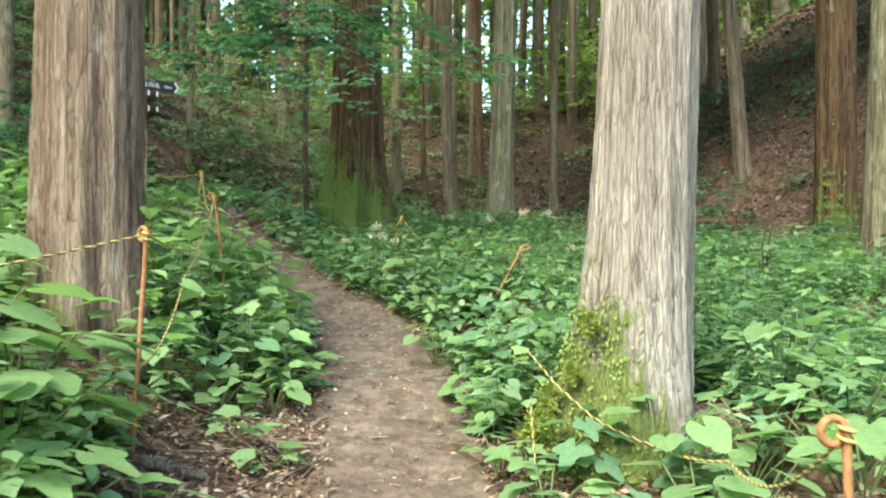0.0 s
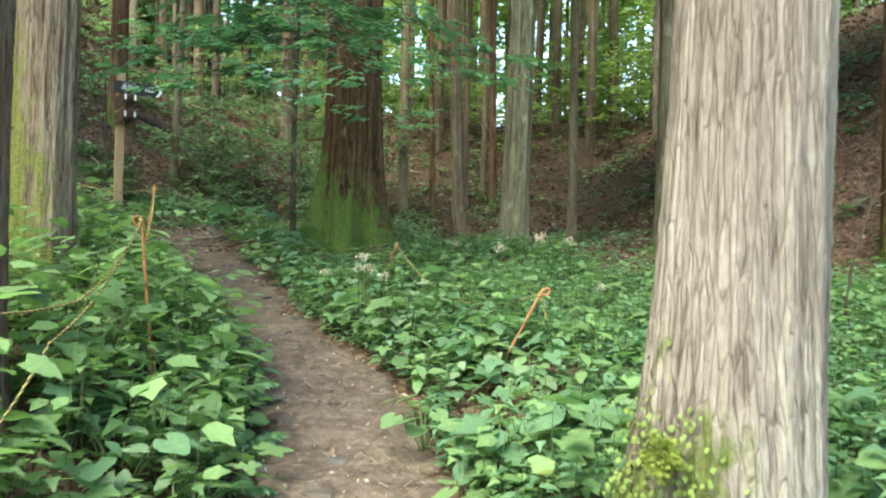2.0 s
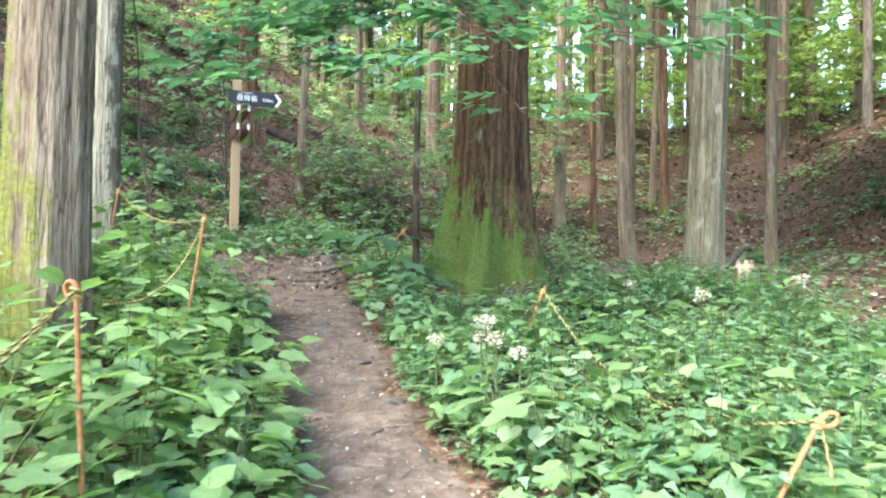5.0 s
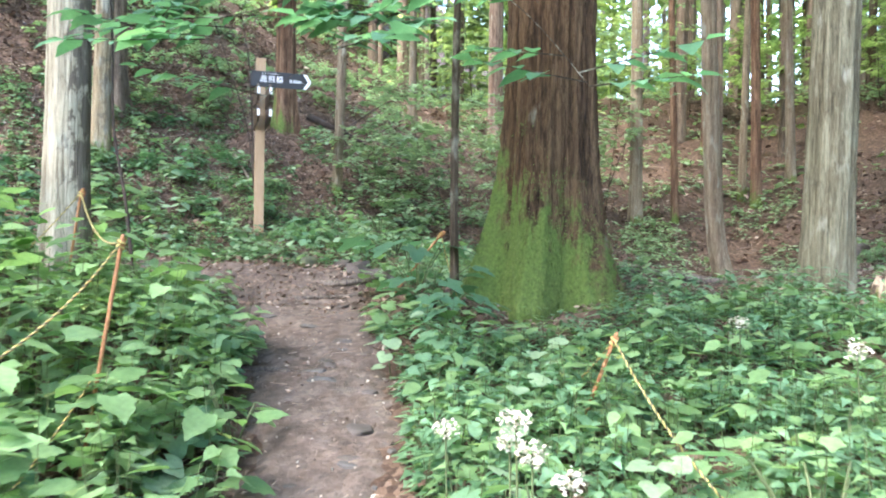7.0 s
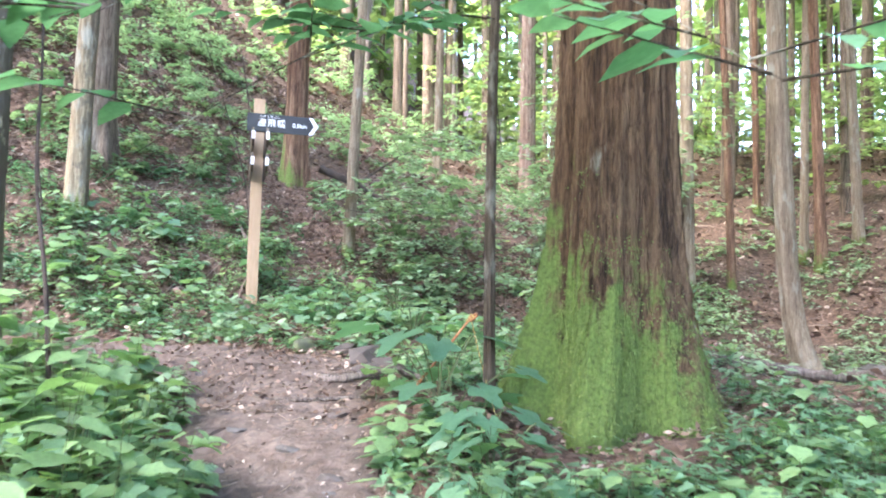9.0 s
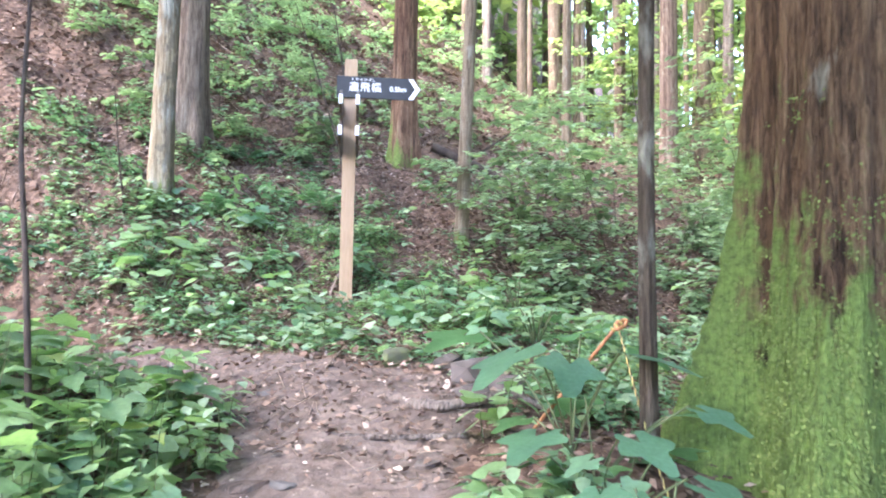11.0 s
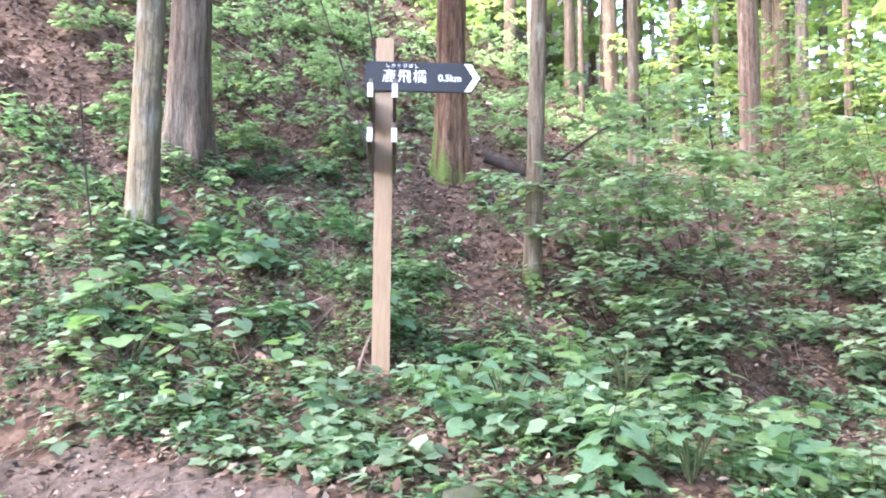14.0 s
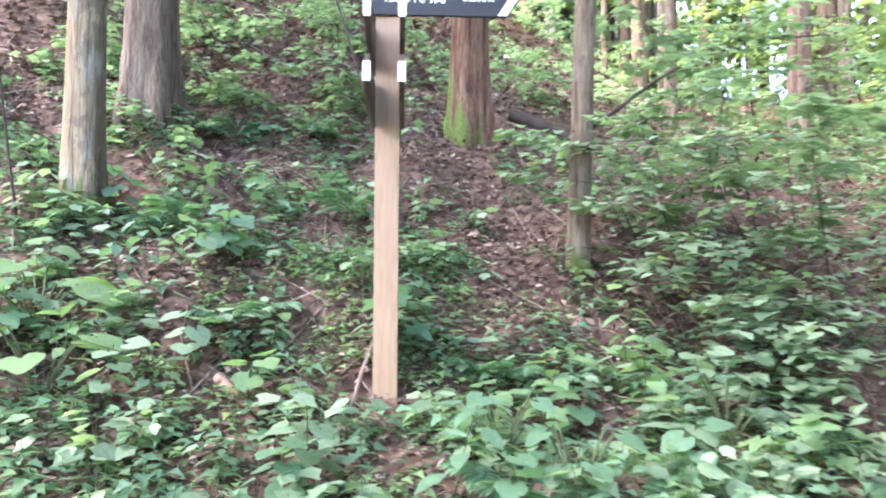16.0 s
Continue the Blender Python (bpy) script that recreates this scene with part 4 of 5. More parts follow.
rope([on_ground(-1.75, 5.9, 0.4), on_ground(-2.58, 7.7, 0.45)], [0.12], "lower yellow and black rope strung along the bank")
rope([tuple(L4), on_ground(-4.75, 9.0, 0.1)], [0.03])
rope([tuple(R0), (1.0, 2.6, 0.76), (0.88, 3.12, 0.68), (0.64, 3.20, 0.78), (0.50, 3.28, 0.90), (0.40, 3.5, 1.02)], [0.10, 0.02, 0.01, 0.0, 0.0], "yellow and black rope slung round the mossy foot of the cedar")
rope([(0.40, 3.42, 0.80), on_ground(0.40, 3.1, 0.02), on_ground(0.5, 2.6, 0.02)], [0.02, 0.0], "loose end of yellow rope lying on the ground")
rope([tuple(R1), on_ground(0.72, 6.15, 0.05)], [0.0], "yellow and black rope end hanging from a stake")
rope([tuple(R1), tuple(R2)], [0.28])
rope([tuple(R2), tuple(R3)], [0.75])

# ---- overhanging leafy branch of the dark sapling ----
def spray_branch(parent, start, end, n_twigs, leaf, seed, material):
    """A thin arching branch with side twigs and two rows of leaves; a part with its leaves below it."""
    rs = np.random.default_rng(seed)
    a, b = np.array(start, float), np.array(end, float)
    f = np.linspace(0, 1, 14)
    line = a + (b - a) * f[:, None]
    line[:, 2] += 0.18 * np.sin(f * np.pi) - 0.05 * f
    br = link_mesh("branch", *tube_along(line, 0.0055 - 0.004 * f, 6), BARK_SAP, parent, True, "thin dark branch")
    t = rs.uniform(0.25, 1.0, n_twigs)
    p0 = np.stack([np.interp(t, f, line[:, k]) for k in range(3)], 1)
    way = np.arctan2(*(b - a)[[1, 0]]) + rs.choice([-1.0, 1.0], n_twigs) * rs.uniform(0.4, 1.4, n_twigs)
    ln = rs.uniform(0.25, 0.75, n_twigs)
    p1 = p0 + np.stack([np.cos(way) * ln, np.sin(way) * ln, rs.uniform(-0.25, 0.12, n_twigs) * ln], 1)
    for u, v in zip(p0, p1):
        link_mesh("twig", *tubes(u[None], v[None], np.array([0.004]), np.array([0.0015]), 5), BARK_SAP, br)
    q = 8
    k = np.repeat(np.arange(n_twigs), q)
    g = np.tile(np.linspace(0.3, 1.0, q), n_twigs)
    side = np.tile(np.array([-1.0, 1.0] * (q // 2)), n_twigs)
    side[g > 0.99] = 0
    pos = p0[k] + (p1 - p0)[k] * g[:, None]
    m = len(pos)
    lv = leaves_at(pos, way[k] + side * rs.uniform(0.6, 1.0, m), rs.uniform(-0.45, 0.05, m), rs.uniform(-0.3, 0.3, m), leaf * rs.uniform(0.6, 1.15, m), LEAF_OVAL, 1.1)
    link_mesh("leaves", *lv, material, br, True, "oval green leaves")


SX, SY, SZ = -2.0, 11.0, gz(-2.0, 11.0)
for k, (x, y, z, n, f0) in enumerate([(-2.9, 8.2, 3.4, 26, 2.9), (-2.2, 7.9, 3.2, 26, 2.8), (-1.5, 7.8, 3.1, 24, 2.7), (-0.7, 7.9, 3.25, 24, 2.8), (0.2, 8.6, 3.5, 20, 2.9),
                                      (-3.3, 9.0, 3.75, 20, 3.1), (-1.9, 8.5, 3.8, 24, 3.2), (-1.0, 8.6, 3.75, 24, 3.2), (0.6, 9.2, 3.85, 20, 3.1), (-2.6, 8.6, 4.15, 20, 3.6), (-0.3, 8.9, 4.15, 20, 3.6), (-0.55, 8.25, 3.0, 6, 2.5), (-2.3, 8.3, 2.95, 10, 2.4)]):
    spray_branch(dark_sapling, (0, 0, f0), (x - SX, y - SY, z - SZ), n, 0.15, 71 + k, LEAF_MAPLE)

# ---- big-leaved plants and flowers ----
def lobed_leaf(lobes, depth, teeth, seed):
    """A palmate leaf: a ragged, lobed outline round a stalk end, slightly cupped."""
    rs = np.random.default_rng(seed)
    n = 30
    a = np.linspace(-2.75, 2.75, n)
    r = (0.62 + 0.38 * np.cos(a / 2) ** 2) * (1 - depth * (0.5 - 0.5 * np.cos(lobes * a + math.pi * (lobes % 2 == 0)))) + teeth * rs.choice([-1, 1], n)
    r = r * 0.62 * (1 + 0.38 * np.exp(-(a / 0.3) ** 2))
    pts = [(0.38, 0, 0.02)] + [(0.38 + r[k] * math.cos(a[k]), r[k] * math.sin(a[k]), 0.05 * abs(math.sin(a[k])) - 0.12 * r[k] ** 2) for k in range(n)]
    return np.array(pts), np.array([(0, k, k + 1) for k in range(1, n)])


LEAF_PALM = lobed_leaf(5, 0.30, 0.02, 5)
LEAF_HEART = lobed_leaf(1, 0.0, 0.018, 6)


def broadleaf_plant(x, y, h, leaf, n, seed, template, material, label, spread=1.0):
    rs = np.random.default_rng(seed)
    e = empty("broadleaf_plant", pose(x, y, gz(x, y)), label, "plant", "broad-leaved plants")
    for k in range(n):
        a = 6.28 * k / n + rs.uniform(-0.5, 0.5)
        hh = h * rs.uniform(0.55, 1.0)
        reach = spread * leaf * rs.uniform(0.6, 1.5)
        tip = np.array([math.cos(a) * reach, math.sin(a) * reach, hh])
        f = np.linspace(0, 1, 7)[:, None]
        line = np.array([0, 0, -0.03]) * (1 - f) + tip * f
        line[:, 2] += 0.12 * hh * np.sin(f[:, 0] * math.pi)
        st = link_mesh("stalk", *tube_along(line, 0.0045, 5), STEM, e)
        V, F = leaves_at(tip[None], np.array([a + rs.uniform(-0.4, 0.4)]), np.array([rs.uniform(-0.45, 0.05)]), np.array([rs.uniform(-0.3, 0.3)]), np.array([leaf * rs.uniform(0.75, 1.2)]), template)
        link_mesh("leaf", V, F, material, st)
    return e


for k, (x, y, h, lf, n, tpl, mt, lb) in enumerate([
    (-1.75, 2.55, 0.50, 0.24, 6, LEAF_HEART, LEAF_BRIGHT, "bright green plant with large heart-shaped leaves"),
    (-1.95, 2.15, 0.55, 0.26, 6, LEAF_HEART, LEAF_BRIGHT, "bright green plant with large heart-shaped leaves"),
    (-2.0, 2.9, 0.62, 0.24, 7, LEAF_HEART, LEAF_BRIGHT, "bright green plant with large heart-shaped leaves"),
    (-1.65, 2.2, 0.55, 0.22, 7, LEAF_HEART, LEAF_BRIGHT, "bright green plant with large heart-shaped leaves"),
    (-2.25, 2.6, 0.6, 0.22, 7, LEAF_PALM, LEAF_BRIGHT, "bright green plant with large lobed leaves"),
    (-1.35, 2.1, 0.30, 0.18, 7, LEAF_PALM, LEAF_BRIGHT, "low plant with star-shaped bright green leaves"),
    (1.35, 2.15, 0.42, 0.20, 7, LEAF_HEART, LEAF_BRIGHT, "bright green plant with rounded leaves beside the stake"),
    (-1.25, 2.45, 0.22, 0.17, 6, LEAF_PALM, LEAF_BRIGHT, "low plant with star-shaped bright green leaves"),
    (-1.55, 2.9, 0.30, 0.18, 6, LEAF_PALM, LEAF_BRIGHT, "low plant with star-shaped bright green leaves"),
    (-1.22, 4.05, 0.22, 0.13, 7, LEAF_HEART, LEAF_BRIGHT, "low green plant with oval leaves by the path"),
    (-0.98, 4.3, 0.22, 0.13, 8, LEAF_HEART, LEAF_BRIGHT, "low green plant with oval leaves by the path"),
    (-1.3, 4.5, 0.42, 0.18, 7, LEAF_HEART, LEAF_MID, "green plant with oval leaves on the bank"),
    (0.95, 2.75, 0.38, 0.15, 5, LEAF_HEART, LEAF_BRIGHT, "bright green plant with rounded leaves by the cedar"),
    (1.25, 2.5, 0.32, 0.20, 7, LEAF_PALM, LEAF_BRIGHT, "bright lobed-leaf plant beside the stake"),
    (1.55, 2.75, 0.36, 0.20, 7, LEAF_PALM, LEAF_BRIGHT, "bright lobed-leaf plant beside the stake"),
    (1.05, 2.1, 0.25, 0.18, 6, LEAF_PALM, LEAF_BRIGHT, "bright lobed-leaf plant beside the stake"),
    (0.42, 3.0, 0.22, 0.12, 8, LEAF_HEART, LEAF_BRIGHT, "small bright green plant by the path"),
    (0.55, 2.75, 0.20, 0.12, 8, LEAF_HEART, LEAF_BRIGHT, "small bright green plant by the path"),
    (1.8, 4.0, 0.5, 0.16, 10, LEAF_HEART, LEAF_BRIGHT, "leafy bright green plant among the undergrowth"),
    (2.2, 4.6, 0.55, 0.17, 10, LEAF_PALM, LEAF_MID, "leafy green plant among the undergrowth"),
    (0.35, 4.9, 0.32, 0.15, 9, LEAF_HEART, LEAF_MID, "green plant with oval leaves beside the cedar"),
    (0.75, 5.0, 0.38, 0.16, 9, LEAF_HEART, LEAF_MID, "tall green plant with drooping oval leaves"),
    (-0.05, 5.4, 0.32, 0.13, 9, LEAF_HEART, LEAF_BRIGHT, "bright green plant with oval leaves by the path"),
    (-1.75, 5.15, 0.6, 0.18, 9, LEAF_PALM, LEAF_BRIGHT, "tall plant with lobed leaves on the bank"),
    (-1.55, 6.3, 0.5, 0.18, 8, LEAF_PALM, LEAF_MID, "lobed-leaf plant on the bank"),
    (-2.1, 5.6, 0.75, 0.20, 9, LEAF_PALM, LEAF_BRIGHT, "tall plant with lobed leaves on the bank"),
    (-2.35, 6.7, 0.6, 0.18, 9, LEAF_PALM, LEAF_MID, "lobed-leaf plant on the bank"),
    (-2.3, 8.3, 0.4, 0.11, 9, LEAF_HEART, LEAF_BRIGHT, "bright green plant beside the path"),
    (-2.85, 8.5, 0.45, 0.11, 9, LEAF_HEART, LEAF_MID, "green plant beside the path"),
    (-3.35, 9.2, 0.35, 0.11, 9, LEAF_HEART, LEAF_MID, "green plant beside the path"),
    (-0.55, 7.45, 0.45, 0.18, 9, LEAF_PALM, LEAF_BRIGHT, "lobed-leaf plant under the white flowers"),
    (-0.25, 7.0, 0.40, 0.20, 9, LEAF_PALM, LEAF_BRIGHT, "lobed-leaf plant under the white flowers"),
    (0.25, 7.6, 0.45, 0.18, 9, LEAF_PALM, LEAF_MID, "lobed-leaf plant in the undergrowth"),
    (-2.34, 11.0, 0.58, 0.30, 7, LEAF_PALM, LEAF_DEEP, "plant with very large lobed leaves by the sapling"),
    (-2.15, 10.75, 0.34, 0.26, 6, LEAF_PALM, LEAF_DEEP, "plant with very large lobed leaves by the sapling"),
    (-1.75, 10.2, 0.30, 0.18, 8, LEAF_PALM, LEAF_DEEP, "lobed-leaf plant beside the path"),
    (-1.6, 9.7, 0.30, 0.18, 8, LEAF_PALM, LEAF_DEEP, "lobed-leaf plant beside the path"),
    (-2.0, 10.5, 0.28, 0.20, 7, LEAF_PALM, LEAF_DEEP, "lobed-leaf plant beside the path"),
    (-7.0, 12.5, 0.35, 0.17, 9, LEAF_HEART, LEAF_BRIGHT, "bright leafy plant beyond the junction"),
    (-6.6, 12.3, 0.35, 0.17, 9, LEAF_HEART, LEAF_BRIGHT, "bright leafy plant beyond the junction"),
    (-4.55, 13.0, 0.30, 0.11, 9, LEAF_HEART, LEAF_MID, "leafy green plant near the signpost"),
    (-4.1, 12.7, 0.28, 0.10, 9, LEAF_HEART, LEAF_MID, "leafy green plant near the signpost"),
    (-3.6, 13.2, 0.26, 0.085, 8, LEAF_PALM, LEAF_MID, "bushy green plant near the signpost"),
    (-3.9, 13.8, 0.36, 0.10, 9, LEAF_PALM, LEAF_MID, "bushy green shrub on the slope"),
    (-3.2, 12.6, 0.30, 0.10, 12, LEAF_PALM, LEAF_MID, "lobed-leaf plant behind the rocks"),
    (-1.30, 2.35, 0.34, 0.20, 8, LEAF_PALM, LEAF_BRIGHT, "low plant with star-shaped bright green leaves"),
    (-1.50, 2.55, 0.42, 0.21, 8, LEAF_HEART, LEAF_BRIGHT, "bright green plant with large heart-shaped leaves"),
    (-1.62, 2.80, 0.48, 0.22, 8, LEAF_HEART, LEAF_BRIGHT, "bright green plant with large heart-shaped leaves"),
    (-1.85, 2.75, 0.55, 0.24, 8, LEAF_HEART, LEAF_BRIGHT, "bright green plant with large heart-shaped leaves"),
    (-1.05, 2.6, 0.20, 0.16, 7, LEAF_PALM, LEAF_BRIGHT, "low plant with star-shaped bright green leaves"),
    (-1.05, 3.75, 0.10, 0.09, 7, LEAF_PALM, LEAF_BRIGHT, "small sprig of lobed leaves on the bare bank"),
    (-0.85, 3.6, 0.09, 0.08, 7, LEAF_PALM, LEAF_BRIGHT, "small sprig of lobed leaves on the bare bank"),
    (0.28, 3.55, 0.20, 0.12, 9, LEAF_PALM, LEAF_BRIGHT, "small bright green plant by the path"),
    (0.42, 3.32, 0.22, 0.12, 9, LEAF_PALM, LEAF_BRIGHT, "small bright green plant by the path"),
    (0.92, 3.15, 0.40, 0.14, 7, LEAF_HEART, LEAF_BRIGHT, "bright green plant with rounded leaves by the cedar"),
    (1.25, 3.1, 0.34, 0.15, 9, LEAF_PALM, LEAF_BRIGHT, "bright lobed-leaf plant beside the stake"),
    (1.45, 3.3, 0.38, 0.16, 9, LEAF_PALM, LEAF_BRIGHT, "bright lobed-leaf plant beside the stake"),
    (1.65, 3.05, 0.40, 0.17, 9, LEAF_HEART, LEAF_BRIGHT, "bright green plant with rounded leaves beside the stake"),
    (1.85, 3.4, 0.42, 0.16, 9, LEAF_PALM, LEAF_BRIGHT, "bright lobed-leaf plant among the undergrowth"),
    (1.15, 2.75, 0.30, 0.16, 8, LEAF_HEART, LEAF_BRIGHT, "bright green plant with rounded leaves beside the stake"),
]):
    broadleaf_plant(x, y, h, lf, n, 900 + k, tpl, mt, lb)


def flower_head(x, y, z, size, seed, material=None, label="cluster of small creamy white flowers on a green stem"):
    rs = np.random.default_rng(seed)
    g = gz(x, y)
    e = empty("flowering_plant", pose(x, y, g), label, "flower", "wild flowers")
    link_mesh("stem", *tube_along([(0, 0, -0.03), (0.01, 0, (z - g) * 0.5), (0, 0.01, z - g)], 0.004, 5), STEM, e)
    n = 120
    d = rs.normal(0, 1, (n, 3))
    d = d / np.linalg.norm(d, axis=1)[:, None] * rs.uniform(0.3, 1, n)[:, None] * size * np.array([1, 1, 0.75])
    pos = d + np.array([0, 0, z - g])
    link_mesh("petals", *leaves_at(pos, rs.uniform(0, 6.28, n), rs.uniform(-0.3, 0.9, n), rs.uniform(-0.5, 0.5, n), np.full(n, size * 0.32), LEAF_CARD, 1.3), material or PETAL_WHITE, e)
    return e


for k, (x, y, z, r) in enumerate([(-1.02, 7.8, 1.58, 0.055), (-0.66, 7.42, 1.72, 0.06), (-0.60, 7.38, 1.63, 0.06), (-0.47, 7.32, 1.58, 0.06), (-0.70, 7.5, 1.63, 0.05), (0.35, 7.75, 1.42, 0.05),
                                  (0.55, 8.8, 1.85, 0.07), (1.3, 7.6, 1.5, 0.06), (1.75, 3.9, 0.83, 0.045), (1.35, 9.6, 1.95, 0.07), (0.1, 9.4, 1.9, 0.05)]):
    flower_head(x, y, z, r, 1000 + k)
flower_head(2.75, 6.45, 0.80, 0.055, 1020, PETAL_RED, "small orange-red flower among green leaves")
flower_head(2.85, 6.5, 0.83, 0.04, 1021, PETAL_RED, "small orange-red flower among green leaves")

# ---- stones, roots, logs, litter ----
def rock(x, y, sx, sy, sz, seed, label="grey stone bedded in the path", material=None, sink=0.35, turn=None):
    rs = np.random.default_rng(seed)
    bm = bmesh.new()
    for _ in range(26):
        d = rs.normal(0, 1, 3)
        d = d / np.linalg.norm(d) * rs.uniform(0.75, 1.1)
        bm.verts.new((np.clip(d[0], -0.85, 0.85) * sx * 1.1, np.clip(d[1], -0.85, 0.85) * sy * 1.1, np.clip(d[2], -0.7, 0.62) * sz * 1.3))
    bmesh.ops.convex_hull(bm, input=bm.verts[:])
    bmesh.ops.delete(bm, geom=[v for v in bm.verts if not v.link_faces], context="VERTS")
    if sx > 0.05:
        bmesh.ops.bevel(bm, geom=bm.edges[:], offset=0.08 * min(sx, sy, sz), segments=2, affect="EDGES", clamp_overlap=True)
    bmesh.ops.recalc_face_normals(bm, faces=bm.faces[:])
    me = bpy.data.meshes.new("stone")
    bm.to_mesh(me)
    bm.free()
    me.materials.append(material or STONE)
    ob = new("stone", me)
    ob.matrix_world = pose(x, y, gz(x, y) + sz * (0.3 - sink), rs.uniform(-8, 8), rs.uniform(-8, 8), rs.uniform(0, 180) if turn is None else turn)
    return tagged(ob, label, "stone", "stones")


MOSS_STONE = plain_material("moss_covered_stone", (0.05, 0.05, 0.042), (0.10, 0.13, 0.04), 7.0, 0.95, 0, 0.6)
SLAB = plain_material("brown_grey_slab", (0.045, 0.037, 0.03), (0.10, 0.083, 0.07), 6.0, 0.9, 0, 0.5)
for k, (x, y, a, b, c, lb, mt) in enumerate([
    (-3.93, 12.02, 0.20, 0.12, 0.11, "dark mossy stone at the path edge", MOSS_STONE), (-3.35, 11.98, 0.30, 0.14, 0.14, "flat brown-grey rock with moss at the junction", SLAB),
    (-3.55, 12.05, 0.13, 0.10, 0.12, "angular grey stone at the junction", SLAB), (-3.15, 11.62, 0.14, 0.12, 0.09, "rounded brown stone at the path edge", SLAB),
    (-3.05, 11.85, 0.18, 0.10, 0.12, "brown rock at the path edge", SLAB), (-4.35, 11.3, 0.07, 0.05, 0.04, "small grey stone in the path", STONE),
    (-1.66, 7.4, 0.10, 0.06, 0.05, "flat stone bedded in the path", SLAB), (-2.45, 9.6, 0.12, 0.06, 0.04, "flat stone bedded in the path", SLAB), (-1.12, 6.02, 0.13, 0.08, 0.03, "flat pale stone bedded in the path", SLAB),
    (-2.95, 10.25, 0.11, 0.06, 0.04, "flat stone bedded in the path", STONE), (-0.42, 4.32, 0.045, 0.03, 0.015, "small white stone on the path", WHITE_PAINT),
    (0.1, 14.4, 0.35, 0.28, 0.25, "dark wet rock in the stream bed", MOSS_STONE), (0.6, 14.9, 0.30, 0.22, 0.2, "dark wet rock in the stream bed", STONE), (-0.3, 14.2, 0.25, 0.2, 0.18, "mossy rock in the stream bed", MOSS_STONE),
    (0.5, 15.8, 0.4, 0.3, 0.28, "mossy rock in the stream bed", MOSS_STONE), (0.0, 16.3, 0.3, 0.25, 0.22, "dark wet rock in the stream bed", STONE), (1.0, 16.5, 0.35, 0.25, 0.22, "dark wet rock in the stream bed", STONE),
    (0.9, 14.3, 0.28, 0.2, 0.16, "dark wet rock in the stream bed", MOSS_STONE), (1.2, 15.3, 0.3, 0.25, 0.2, "dark wet rock in the stream bed", STONE)]):
    rock(x, y, a, b, c, 1100 + k, lb, mt)
WET_STONE = plain_material("wet_dark_stone", (0.012, 0.012, 0.011), (0.05, 0.047, 0.042), 5.0, 0.55, 0, 0.6)
for k, (x, y, a) in enumerate([(-0.85, 14.35, 0.26), (-0.45, 14.15, 0.22), (-0.1, 14.45, 0.3), (0.3, 14.0, 0.24), (0.75, 13.9, 0.26), (1.15, 14.2, 0.22), (-0.55, 14.75, 0.3), (0.35, 14.8, 0.28), (1.6, 13.6, 0.24)]):
    rock(x, y, a, a * 0.7, a * 0.65, 1180 + k, "dark wet rock in the stream bed", WET_STONE, 0.2)
rk = np.random.default_rng(1150)
for k in range(70):
    y = rk.uniform(2.0, 11.9)
    x = float(path_mid(y)) + rk.uniform(-1, 1) * float(path_half(y))
    r = rk.uniform(0.012, 0.04)
    rock(x, y, r, r * rk.uniform(0.6, 1), r * 0.5, 1200 + k, "small grey stone on the footpath")


for k in range(60):
    y = rk.uniform(4.2, 11.8)
    x = float(path_mid(y)) + rk.uniform(-0.9, 0.9) * float(path_half(y))
    r = rk.uniform(0.035, 0.11)
    rock(x, y, r, r * rk.uniform(0.4, 0.8), r * rk.uniform(0.25, 0.4), 1300 + k, "flat stone bedded in the earth of the path", (SLAB, STONE, PATH_SOIL)[k % 3], 0.15, rk.uniform(-30, 30))


def log_thing(points, r, label, material, name="fallen_branch", seed=1, category="fallen branch"):
    rs = np.random.default_rng(seed)
    pts = np.array([(x, y, gz(x, y) + up) for x, y, up in points])
    f = np.linspace(0, 1, 24)
    t = np.linspace(0, 1, len(pts))
    line = np.stack([np.interp(f, t, pts[:, k]) for k in range(3)], 1)
    line[1:-1] = (line[:-2] + 2 * line[1:-1] + line[2:]) / 4
    line += rs.normal(0, 0.12 * r, line.shape)
    base = line[0].copy()
    V, F = tube_along(line - base, r * (1 - 0.5 * f) * rs.uniform(0.88, 1.12, 24), 9)
    ob = link_mesh(name, V, F, material)
    ob.location = base
    return tagged(ob, label, category)


log_thing([(-6.6, 16.75, 0.42), (-5.9, 16.9, 0.34), (-5.0, 17.0, 0.2)], 0.06, "dark rotting log lying on the hillside", DARK_WOOD, "fallen_log", 2, "log")
log_thing([(-5.9, 13.9, 0.05), (-5.6, 13.6, 0.06), (-5.4, 13.1, 0.03)], 0.018, "pale dead branch on the slope", TWIG, seed=3)
log_thing([(-6.6, 14.6, 0.08), (-6.1, 14.2, 0.10), (-5.9, 13.9, 0.06)], 0.022, "pale dead branch on the slope", TWIG, seed=4)
log_thing([(-5.9, 12.75, 0.04), (-5.55, 12.7, 0.04)], 0.03, "short reddish piece of split wood on the ground", SPLIT_WOOD, seed=5)
log_thing([(-3.4, 11.35, 0.02), (-3.15, 11.3, 0.05), (-2.85, 11.5, 0.09), (-2.6, 11.45, 0.05)], 0.035, "exposed brown tree root at the path edge", BARK_FAR_GREY, "tree_root", 6, "root")
log_thing([(-1.15, 6.15, 0.0), (-0.75, 6.0, 0.025), (-0.35, 6.05, -0.01)], 0.026, "exposed brown root crossing the path", BARK_FAR_GREY, "tree_root", 7, "root")
